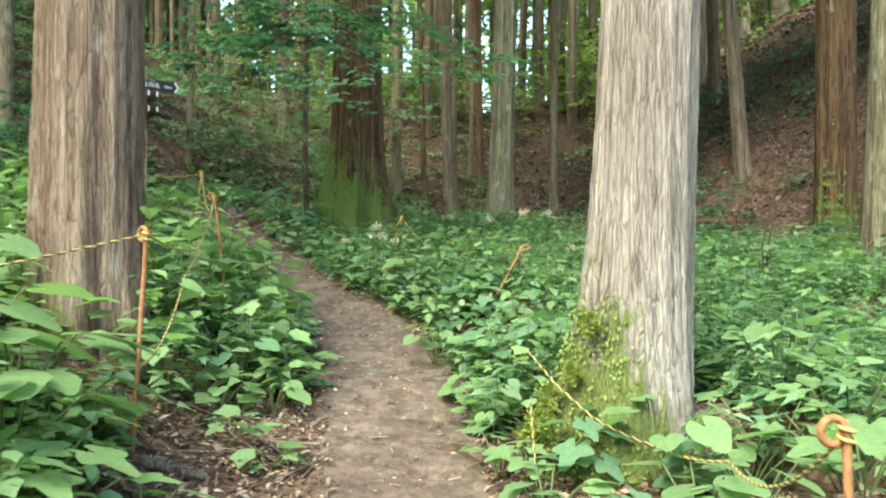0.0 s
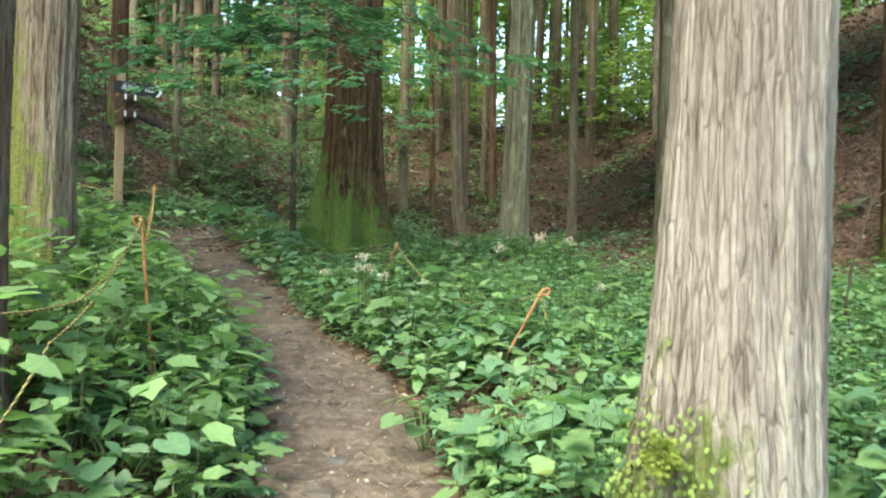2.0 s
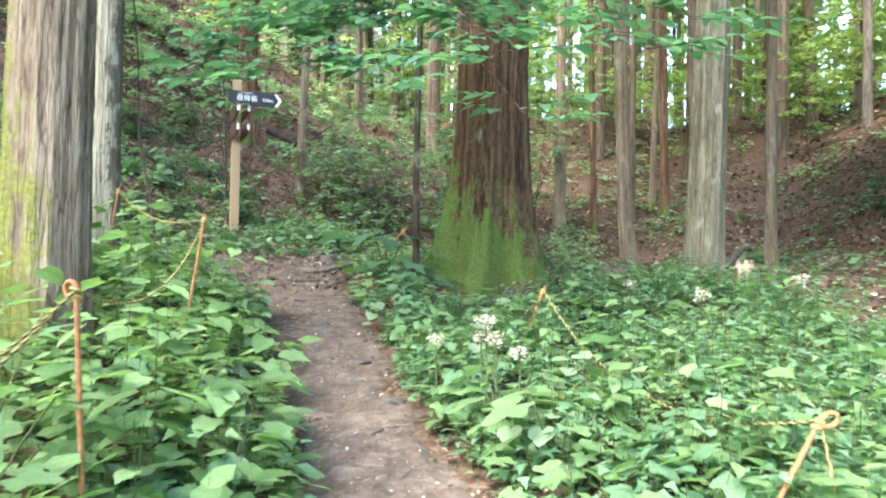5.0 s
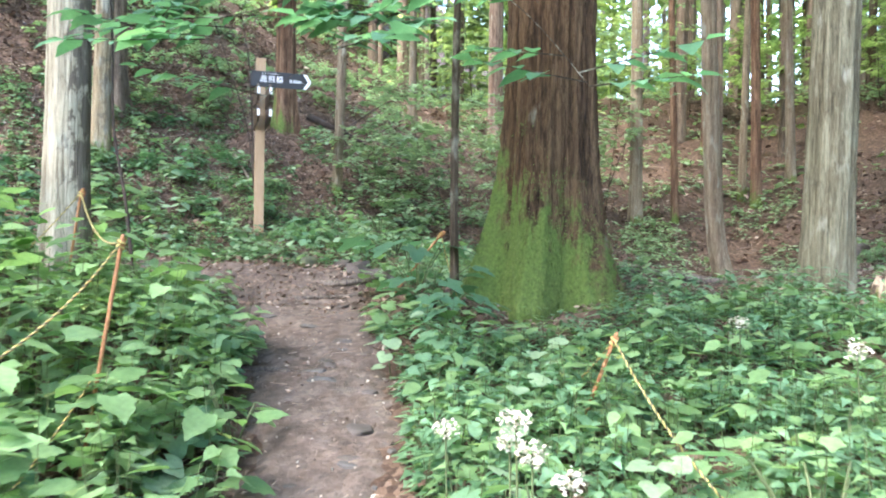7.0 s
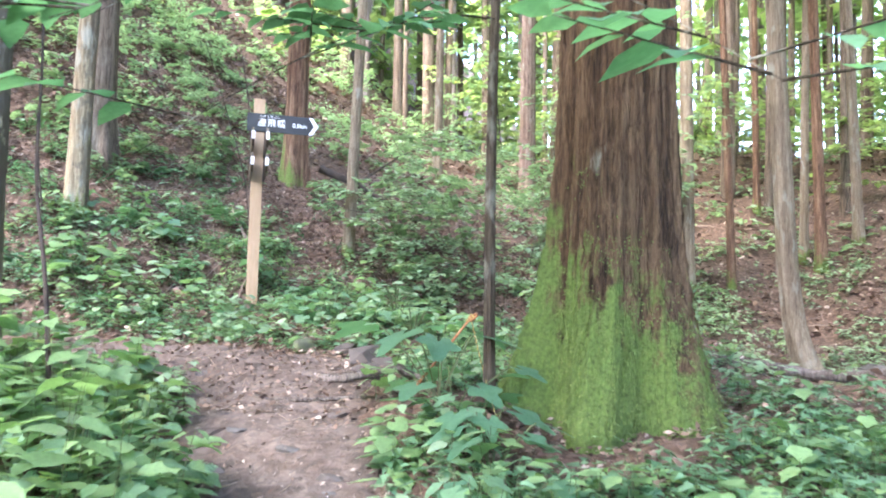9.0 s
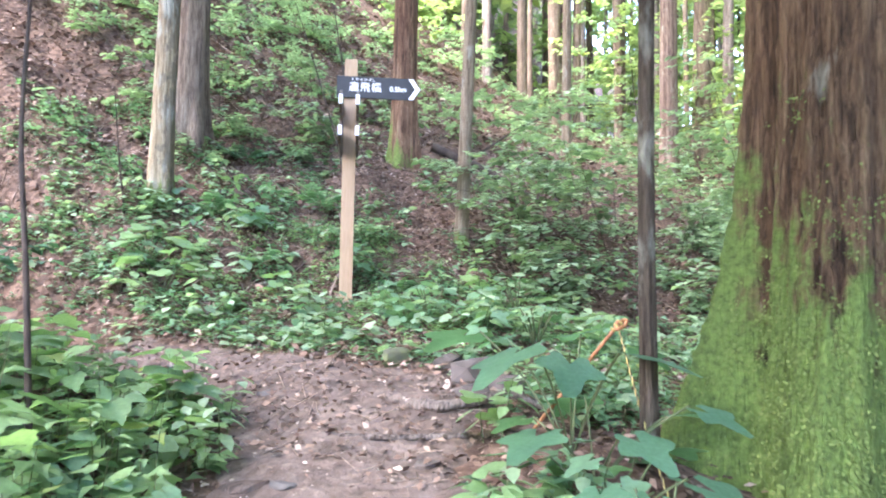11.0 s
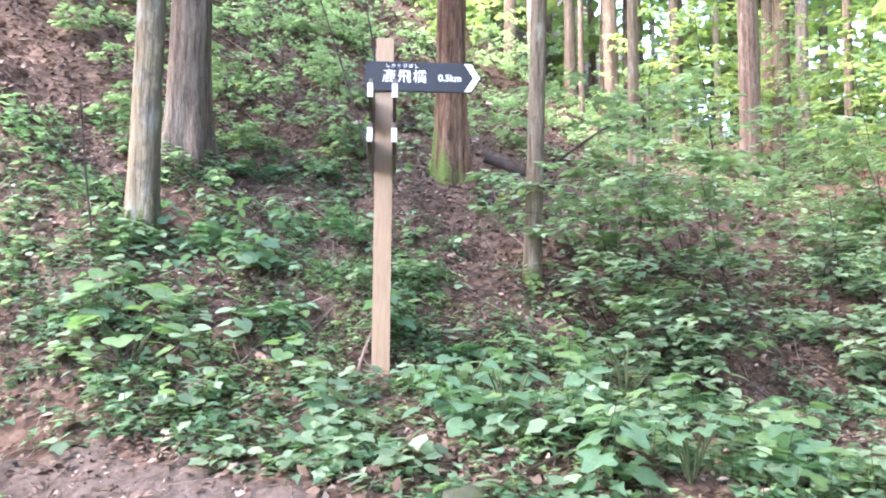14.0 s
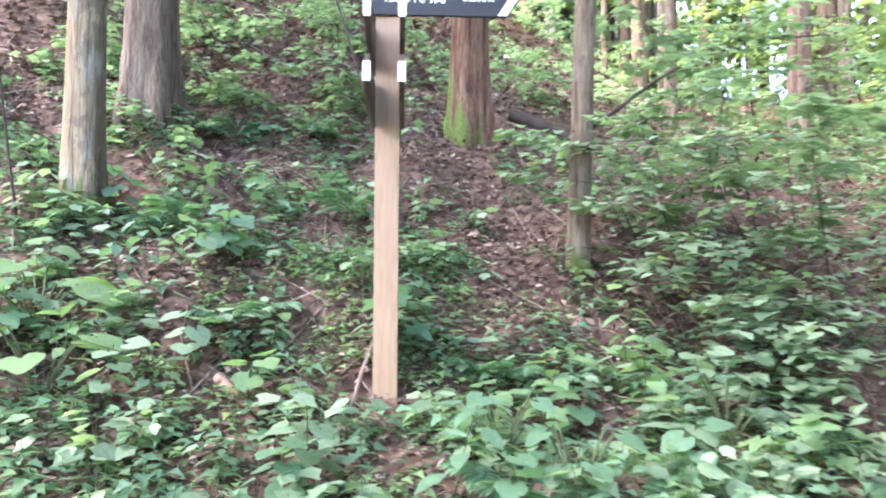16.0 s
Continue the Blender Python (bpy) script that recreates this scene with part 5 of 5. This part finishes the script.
log_thing([(-2.2, 7.55, 0.0), (-1.75, 7.65, 0.02), (-1.35, 7.75, 0.0)], 0.018, "exposed brown root crossing the path", BARK_FAR_GREY, "tree_root", 8, "root")
log_thing([(-3.0, 9.45, 0.0), (-2.65, 9.42, 0.02), (-2.4, 9.45, 0.0)], 0.02, "exposed brown root crossing the path", BARK_FAR_GREY, "tree_root", 9, "root")
log_thing([(-3.75, 10.9, 0.0), (-3.3, 10.95, 0.03), (-2.9, 11.1, 0.02)], 0.022, "exposed brown root crossing the path", BARK_FAR_GREY, "tree_root", 10, "root")
log_thing([(-2.0, 2.6, 0.03), (-1.5, 2.85, 0.06), (-1.0, 3.15, 0.05)], 0.035, "brown fallen branch lying on the bank", BARK_FAR_GREY, seed=11)
log_thing([(-1.9, 2.35, 0.03), (-1.4, 2.7, 0.05), (-0.95, 2.95, 0.03)], 0.022, "brown fallen branch lying on the bank", BARK_BROWN, seed=12)
log_thing([(1.5, 15.2, 0.1), (2.0, 16.6, 0.35), (2.3, 17.6, 0.4)], 0.06, "grey fallen trunk leaning on the slope", BARK_FAR_GREY, "fallen_log", 13, "log")
log_thing([(-0.9, 13.3, 0.08), (0.2, 13.5, 0.12), (1.2, 13.4, 0.1)], 0.06, "weathered log by the stream", BARK_FAR_GREY, "fallen_log", 14, "log")


def litter(n, box, seed, leaf, label, keep_fn=None, lift=0.012, template=LEAF_CARD, material=None):
    rs = np.random.default_rng(seed)
    x, y = rs.uniform(box[0], box[1], n), rs.uniform(box[2], box[3], n)
    if keep_fn is not None:
        ok = keep_fn(x, y, rs)
        x, y = x[ok], y[ok]
    n = len(x)
    pos = np.stack([x, y, ground_z(x, y) + lift + rs.uniform(0, 0.025, n) + np.clip(path_edge(x, y) * 0.25, 0, 0.02)], 1)
    lv = leaves_at(pos, rs.uniform(0, 6.28, n), rs.normal(0, 0.35, n), rs.normal(0, 0.5, n), leaf * rs.uniform(0.35, 1.3, n), template, rs.uniform(0.6, 1.2))
    return tagged(link_mesh("dead_leaves", *lv, material or DEAD_LEAF), label, "leaf litter", kind="stuff")


def twigs(n, box, seed, length, label, keep_fn=None, r=0.004):
    rs = np.random.default_rng(seed)
    x, y = rs.uniform(box[0], box[1], n), rs.uniform(box[2], box[3], n)
    if keep_fn is not None:
        ok = keep_fn(x, y, rs)
        x, y = x[ok], y[ok]
    n = len(x)
    a, ln = rs.uniform(0, 6.28, n), length * rs.uniform(0.2, 1.2, n) ** 1.5
    x2, y2 = x + np.cos(a) * ln, y + np.sin(a) * ln
    p0 = np.stack([x, y, ground_z(x, y) + 0.01 + np.clip(path_edge(x, y) * 0.25, 0, 0.02)], 1)
    p1 = np.stack([x2, y2, ground_z(x2, y2) + rs.uniform(0.005, 0.04, n) + np.clip(path_edge(x2, y2) * 0.25, 0, 0.02)], 1)
    rr = r * rs.uniform(0.4, 1.3, n)
    return tagged(link_mesh("twigs", *tubes(p0, p1, rr, rr * 0.6, 5), TWIG), label, "twigs", kind="stuff")


PALE_SCRAP = island_material("pale_scrap", [(0.0, (0.16, 0.12, 0.09)), (0.6, (0.30, 0.25, 0.20)), (1.0, (0.50, 0.45, 0.38))])
on_path = lambda x, y, rs: path_edge(x, y) > -0.15
litter(9000, (-7, 1.2, 1.5, 12.2), 81, 0.036, "small brown leaf scraps scattered on the footpath", on_path, 0.004)
litter(4500, (-7, 1.2, 1.5, 12.2), 97, 0.026, "pale bark chips and leaf scraps on the footpath", on_path, 0.006, LEAF_CARD, PALE_SCRAP)
litter(2500, (-9, -2, 12, 17), 98, 0.035, "pale leaf scraps on the hillside", None, 0.02, LEAF_CARD, PALE_SCRAP)
twigs(900, (-7, 1.2, 1.5, 12.2), 82, 0.14, "thin dead twigs scattered on the footpath", on_path, 0.003)
litter(26000, (-13, -1, 11.8, 22), 83, 0.075, "brown dead leaves covering the hillside")
litter(16000, (-1.5, 10, 11, 24), 84, 0.085, "brown dead leaves on the valley floor and slope")
litter(9000, (-4, 3, 1.2, 11), 85, 0.055, "brown dead leaves beneath the undergrowth", lambda x, y, rs: path_edge(x, y) < 0.02)
litter(34000, (-10, -2, 12.0, 17.5), 93, 0.052, "thick layer of brown dead leaves round the signpost", lambda x, y, rs: rs.random(len(x)) < 1.2 - 0.12 * (y - 12))
twigs(1500, (-10, -2, 12.2, 17), 94, 0.35, "dead twigs tangled on the hillside", None, 0.005)
litter(24000, (-20, -8.5, 10.5, 24), 95, 0.09, "brown dead leaves on the upper hillside")
litter(16000, (-12, 10, -6, 11), 96, 0.08, "brown dead leaves on the forest floor", lambda x, y, rs: path_edge(x, y) < -0.2)
twigs(900, (-13, -1, 12.2, 21), 86, 0.6, "dead twigs and sticks on the hillside", None, 0.006)
twigs(500, (-1.5, 9, 12, 22), 87, 0.6, "dead twigs and sticks on the shaded slope", None, 0.006)
litter(3500, (-7.5, -2.6, 10.6, 12.6), 91, 0.05, "brown dead leaves strewn over the junction", lambda x, y, rs: path_edge(x, y) > -0.4, 0.006)
twigs(220, (-7, -2.6, 10.6, 12.6), 92, 0.2, "dead twigs strewn over the junction", None, 0.003)
twigs(160, (-2.4, 1.4, 1.6, 4.0), 88, 0.35, "dead twigs beside the footpath", lambda x, y, rs: path_edge(x, y) < 0.05, 0.004)
litter(26000, (-16, 18, 20, 42), 89, 0.16, "brown dead leaves deep in the wood")
twigs(600, (-12, 14, 20, 36), 90, 1.2, "dead sticks deep in the wood", None, 0.012)
plants("undergrowth", 2600, (-14, 14, 22, 38), 0.5, 0.2, 7, LEAF_CARD, LEAF_PALE, 39, "scattered green plants deep in the wood", 0.0, lambda x, y, rs: lumps(x, y, 4.0) > 0.1)
plants("undergrowth", 900, (-1.2, 5, 12.2, 20), 0.28, 0.12, 7, LEAF_CARD, LEAF_PALE, 40, "sparse low plants on the valley floor", 0.0, lambda x, y, rs: lumps(x, y, 1.6) > 0.1)

def broken_stump(x, y, r, h, seed):
    """A snapped trunk: bark below, a ring of pale splinters standing at the break."""
    rs = np.random.default_rng(seed)
    e = empty("stump", pose(x, y, gz(x, y)), "broken stump of pale splintered wood beside the cedar", "stump")
    trunk_mesh("bark", r, h, BARK_BROWN, e, sides=28, rings=14, flare=0.5, lobes=4, ridge=0.08, taper=0.15, seed=seed, flare_h=0.15, below=0.2)
    for k in range(11):
        a = 6.28 * k / 11 + rs.uniform(-0.2, 0.2)
        p = np.array([math.cos(a), math.sin(a), 0]) * r * 0.72
        tall = rs.uniform(0.02, 0.10)
        line = [p * 1.15 + np.array([0, 0, h * 0.3]), p + np.array([0, 0, h]), p * rs.uniform(0.8, 1.1) + np.array([0, 0, h + tall])]
        link_mesh("splinter", *tube_along(line, np.array([0.035, 0.032, 0.004]), 5), PALE_WOOD, e, False, "pale splinter")
    return e


PALE_WOOD = plain_material("pale_broken_wood", (0.20, 0.14, 0.09), (0.44, 0.35, 0.25), 25.0, 0.85, 0, 0.4, (4, 4, 0.4))
broken_stump(1.25, 11.55, 0.095, 0.17, 2301)

litter(5200, (-1.9, -0.2, 2.4, 4.7), 101, 0.05, "brown dead leaves on the bare bank by the stake", lambda x, y, rs: path_edge(x, y) < 0.1, 0.012)
litter(1200, (-1.9, -0.2, 2.4, 4.7), 102, 0.035, "pale leaf scraps on the bare bank by the stake", lambda x, y, rs: path_edge(x, y) < 0.1, 0.016, LEAF_CARD, PALE_SCRAP)
twigs(170, (-1.9, -0.4, 2.5, 4.5), 103, 0.3, "dry twigs heaped on the bank by the stake", lambda x, y, rs: path_edge(x, y) < 0.05, 0.005)
litter(2600, (-2.6, 0.2, 9.7, 12.0), 104, 0.055, "brown dead leaves round the foot of the mossy cedar", lambda x, y, rs: path_edge(x, y) < 0, 0.02)
litter(2200, (0.2, 1.6, 2.6, 3.9), 106, 0.045, "brown dead leaves round the foot of the grey cedar", lambda x, y, rs: path_edge(x, y) < 0.05, 0.012)
litter(5000, (-0.5, 3.5, 14.8, 20), 105, 0.05, "pale dead leaves on the bank beyond the stream", None, 0.03, LEAF_CARD, PALE_SCRAP)

# ---- thin bare stems and arching twigs ----
def bare_stem(pts, r, label):
    pts = np.array(pts, float)
    f, t = np.linspace(0, 1, 22), np.linspace(0, 1, len(pts))
    line = np.stack([np.interp(f, t, pts[:, k]) for k in range(3)], 1)
    for _ in range(3):
        line[1:-1] = (line[:-2] + 2 * line[1:-1] + line[2:]) / 4
    base = line[0].copy()
    ob = link_mesh("sapling_stem", *tube_along(line - base, r * (1 - 0.65 * f), 7), DARK_WOOD)
    ob.location = base
    return tagged(ob, label, "sapling")


bare_stem([on_ground(-4.15, 9.75, -0.05), (-4.25, 9.75, 2.6), (-4.45, 9.8, 3.2), (-4.5, 9.85, 4.0), (-4.7, 9.9, 5.2)], 0.016, "thin dark leaning stem beside the pale trunk")
bare_stem([on_ground(3.1, 7.2, -0.05), (3.15, 7.2, 1.7), (3.4, 7.3, 2.3), (3.0, 7.3, 2.9)], 0.012, "thin curved stem in the undergrowth")
bare_stem([on_ground(2.9, 6.6, -0.05), (2.8, 6.6, 1.5), (3.0, 6.65, 2.2), (3.6, 6.8, 2.5)], 0.008, "thin bare arching twig in the undergrowth")

bare_stem([on_ground(-5.80, 13.92, -0.05), (-5.92, 13.89, 3.98), (-6.26, 13.81, 5.0), (-6.46, 13.74, 5.6)], 0.011, "thin dark stem behind the signpost")
bare_stem([on_ground(-5.78, 13.85, -0.05), (-5.82, 13.85, 3.9), (-5.87, 13.84, 4.8), (-6.0, 13.81, 5.5)], 0.015, "thin dark stem behind the signpost")
bare_stem([on_ground(-7.74, 12.76, -0.05), (-7.80, 12.70, 3.9), (-7.79, 12.61, 4.6)], 0.012, "thin dark stem on the hillside")
bare_stem([(-5.01, 14.96, 4.03), (-4.77, 15.78, 4.56), (-4.37, 16.6, 4.94), (-3.8, 17.0, 5.0)], 0.014, "dark bare twig arching from the slender trunk")

# ---- single leafy plants along the path ----
def leafy_plant(h, leaf, n, seed, template, material):
    rs = np.random.default_rng(seed)
    e = empty("leafy_plant", pose(0, -60, 0), "leafy green plant growing beside the path", "plant", "leafy plants beside the path")
    f = np.linspace(0, 1, 8)
    bend = rs.uniform(-0.15, 0.15, 2)
    line = np.stack([bend[0] * h * f ** 2, bend[1] * h * f ** 2, -0.04 + (h + 0.04) * f], 1)
    link_mesh("stem", *tube_along(line, 0.004 - 0.002 * f, 5), STEM, e)
    for k in range(n):
        t = 0.3 + 0.7 * (k + 1) / n
        p = np.array([np.interp(t, f, line[:, c]) for c in range(3)])
        a = 2.4 * k + rs.uniform(-0.4, 0.4)
        p = p + np.array([math.cos(a), math.sin(a), 0.2]) * leaf * rs.uniform(0.05, 0.45)
        V, F = leaves_at(p[None], np.array([a]), np.array([rs.uniform(-0.55, 0.1)]), np.array([rs.uniform(-0.35, 0.35)]), np.array([leaf * rs.uniform(0.7, 1.2)]), template, 1.15)
        link_mesh("leaf", V, F, material, e)
    return e


kinds = [leafy_plant(h, lf, n, 1500 + k, tp, mt) for k, (h, lf, n, tp, mt) in enumerate([
    (0.28, 0.10, 9, LEAF_HEART, LEAF_MID), (0.36, 0.11, 10, LEAF_OVAL, LEAF_MID), (0.26, 0.14, 7, LEAF_PALM, LEAF_BRIGHT), (0.42, 0.12, 11, LEAF_OVAL, LEAF_BRIGHT),
    (0.22, 0.10, 8, LEAF_HEART, LEAF_BRIGHT), (0.34, 0.15, 8, LEAF_PALM, LEAF_MID), (0.30, 0.10, 10, LEAF_OVAL, LEAF_PALE), (0.32, 0.10, 9, LEAF_HEART, LEAF_PALE)])]
rp = np.random.default_rng(1600)
placed = 0
used_first = set()
while placed < 240:
    if placed < 195:
        y = rp.uniform(1.9, 11.2)
        side = rp.choice([-1.0, 1.0])
        x = float(path_mid(y)) + side * (float(path_half(y)) + rp.uniform(0.02, 1.0))
    else:
        x, y = rp.uniform(-7.8, -2.8), rp.uniform(12.3, 14.2)
    if (y < 4.3 and -1.35 < x < 0) or (y < 3.2 and 0 < x < 0.9 and rp.random() < 0.6):
        continue
    if path_edge(np.array(x), np.array(y)) > 0 or near_tree(np.array([x]), np.array([y]))[0] or math.hypot(x + 5.33, y - 13.2) < 0.3:
        continue
    k = placed % len(kinds)
    m = pose(x, y, gz(x, y), rp.uniform(-8, 8), rp.uniform(-8, 8), rp.uniform(0, 360))
    if k in used_first:
        copy_thing(kinds[k], m)
    else:
        kinds[k].matrix_world = m
        used_first.add(k)
    placed += 1

# ---- moss tufts on the cedar feet ----
def moss_clump(x, y, z, size, seed, label="tuft of yellow-green moss on the cedar foot"):
    rs = np.random.default_rng(seed)
    n = 700
    d = rs.normal(0, 1, (n, 3))
    d = d / np.linalg.norm(d, axis=1)[:, None]
    pos = d * size * rs.uniform(0.45, 1.0, n)[:, None] * np.array([1.0, 1.0, 1.25]) * (1 + 0.3 * np.sin(4 * d[:, :1] + 5 * d[:, 2:] + seed))
    ob = link_mesh("moss_tuft", *leaves_at(pos, np.arctan2(d[:, 1], d[:, 0]), np.arcsin(np.clip(d[:, 2], -1, 1)) * 0.8, rs.uniform(-1, 1, n), np.full(n, 0.015) * rs.uniform(0.6, 1.4, n), LEAF_CARD, 1.4), MOSS_TUFT)
    ob.location = (x, y, z)
    return tagged(ob, label, "moss", "moss tufts", "")


for k, (x, y, z, r) in enumerate([(0.45, 3.52, 0.68, 0.065), (0.50, 3.54, 0.80, 0.05), (0.42, 3.56, 0.60, 0.06), (0.60, 3.49, 0.92, 0.04), (0.68, 3.46, 1.16, 0.045), (0.70, 3.36, 0.62, 0.05), (0.84, 3.38, 0.60, 0.04), (1.0, 3.38, 0.62, 0.035),
                                  (-2.42, 4.28, 1.05, 0.07), (-2.40, 4.24, 1.25, 0.05), (-2.38, 4.22, 1.42, 0.035), (-2.46, 4.22, 0.92, 0.07)]):
    moss_clump(x, y, z, r, 2000 + k)

# ---- ferns ----
def frond_mesh(name, length, seed):
    """One arching fern frond: a rib with two rows of narrowing leaflets, as one mesh."""
    rs = np.random.default_rng(seed)
    f = np.linspace(0, 1, 12)
    rib = np.stack([length * f * (1 - 0.15 * f), 0 * f, length * (0.75 * f - 0.62 * f ** 2)], 1)
    n = 17
    t = np.repeat(np.linspace(0.16, 0.98, n), 2)
    side = np.tile([-1.0, 1.0], n)
    pos = np.stack([np.interp(t, f, rib[:, k]) for k in range(3)], 1)
    size = length * 0.30 * np.sin(np.pi * (0.15 + 0.82 * t)) * rs.uniform(0.9, 1.1, 2 * n)
    lv = leaves_at(pos, side * (1.25 - 0.25 * t), rs.uniform(-0.3, 0.0, 2 * n), side * -0.2 + rs.uniform(-0.1, 0.1, 2 * n), size, LEAF_OVAL, 0.5)
    V, F = tube_along(rib, 0.0035 * (1 - 0.7 * f), 5)
    tri = np.concatenate([F[:, [0, 1, 2]], F[:, [0, 2, 3]]])
    v, fc = joined(lv, (V, tri))
    me = bpy.data.meshes.new(name)
    me.from_pydata(v.tolist(), [], fc.tolist())
    me.materials.append(LEAF_MID)
    me.polygons.foreach_set("use_smooth", [True] * len(me.polygons))
    return me


fronds = [frond_mesh("frond", ln, 2100 + k) for k, ln in enumerate((0.42, 0.36, 0.48))]


def fern(x, y, scale, seed):
    rs = np.random.default_rng(seed)
    e = empty("fern", pose(x, y, gz(x, y)), "green fern with arching feathery fronds on the forest floor", "fern", "ferns")
    for k in range(7):
        ob = new("frond", fronds[(seed + k) % 3])
        ob.parent = e
        ob.matrix_local = pose(0, 0, 0, rs.uniform(-12, 12), rs.uniform(-18, 8), 51 * k + rs.uniform(-15, 15)) @ Matrix.Scale(scale * rs.uniform(0.8, 1.1), 4)
    return e


for k, (x, y, sc) in enumerate([(-1.15, 5.0, 0.9), (-1.3, 5.9, 0.9), (-1.75, 6.5, 1.0), (-1.55, 4.8, 1.1), (-2.15, 7.1, 1.0), (-2.7, 8.0, 0.9), (-4.3, 12.75, 0.9), (-3.7, 12.75, 0.8), (-5.0, 13.7, 0.9), (-6.2, 13.1, 0.9), (-7.2, 13.4, 1.0),
                               (-3.4, 14.2, 1.1), (-2.9, 13.3, 1.0), (3.2, 8.6, 1.3), (4.0, 7.2, 1.3), (3.6, 9.8, 1.4), (5.2, 8.6, 1.4), (4.6, 10.6, 1.4), (0.9, 6.7, 0.9), (1.6, 5.6, 1.0), (-6.5, 14.3, 1.0), (-8.0, 14.6, 1.1), (-1.05, 5.35, 0.8), (-0.95, 4.7, 0.75), (-1.35, 5.45, 1.0), (-1.6, 6.0, 1.0), (-1.95, 6.9, 0.9), (-2.3, 7.6, 0.9), (-1.9, 6.2, 1.1), (-2.9, 8.9, 0.9), (-3.2, 9.4, 0.9)]):
    fern(x, y, sc, 2200 + k)
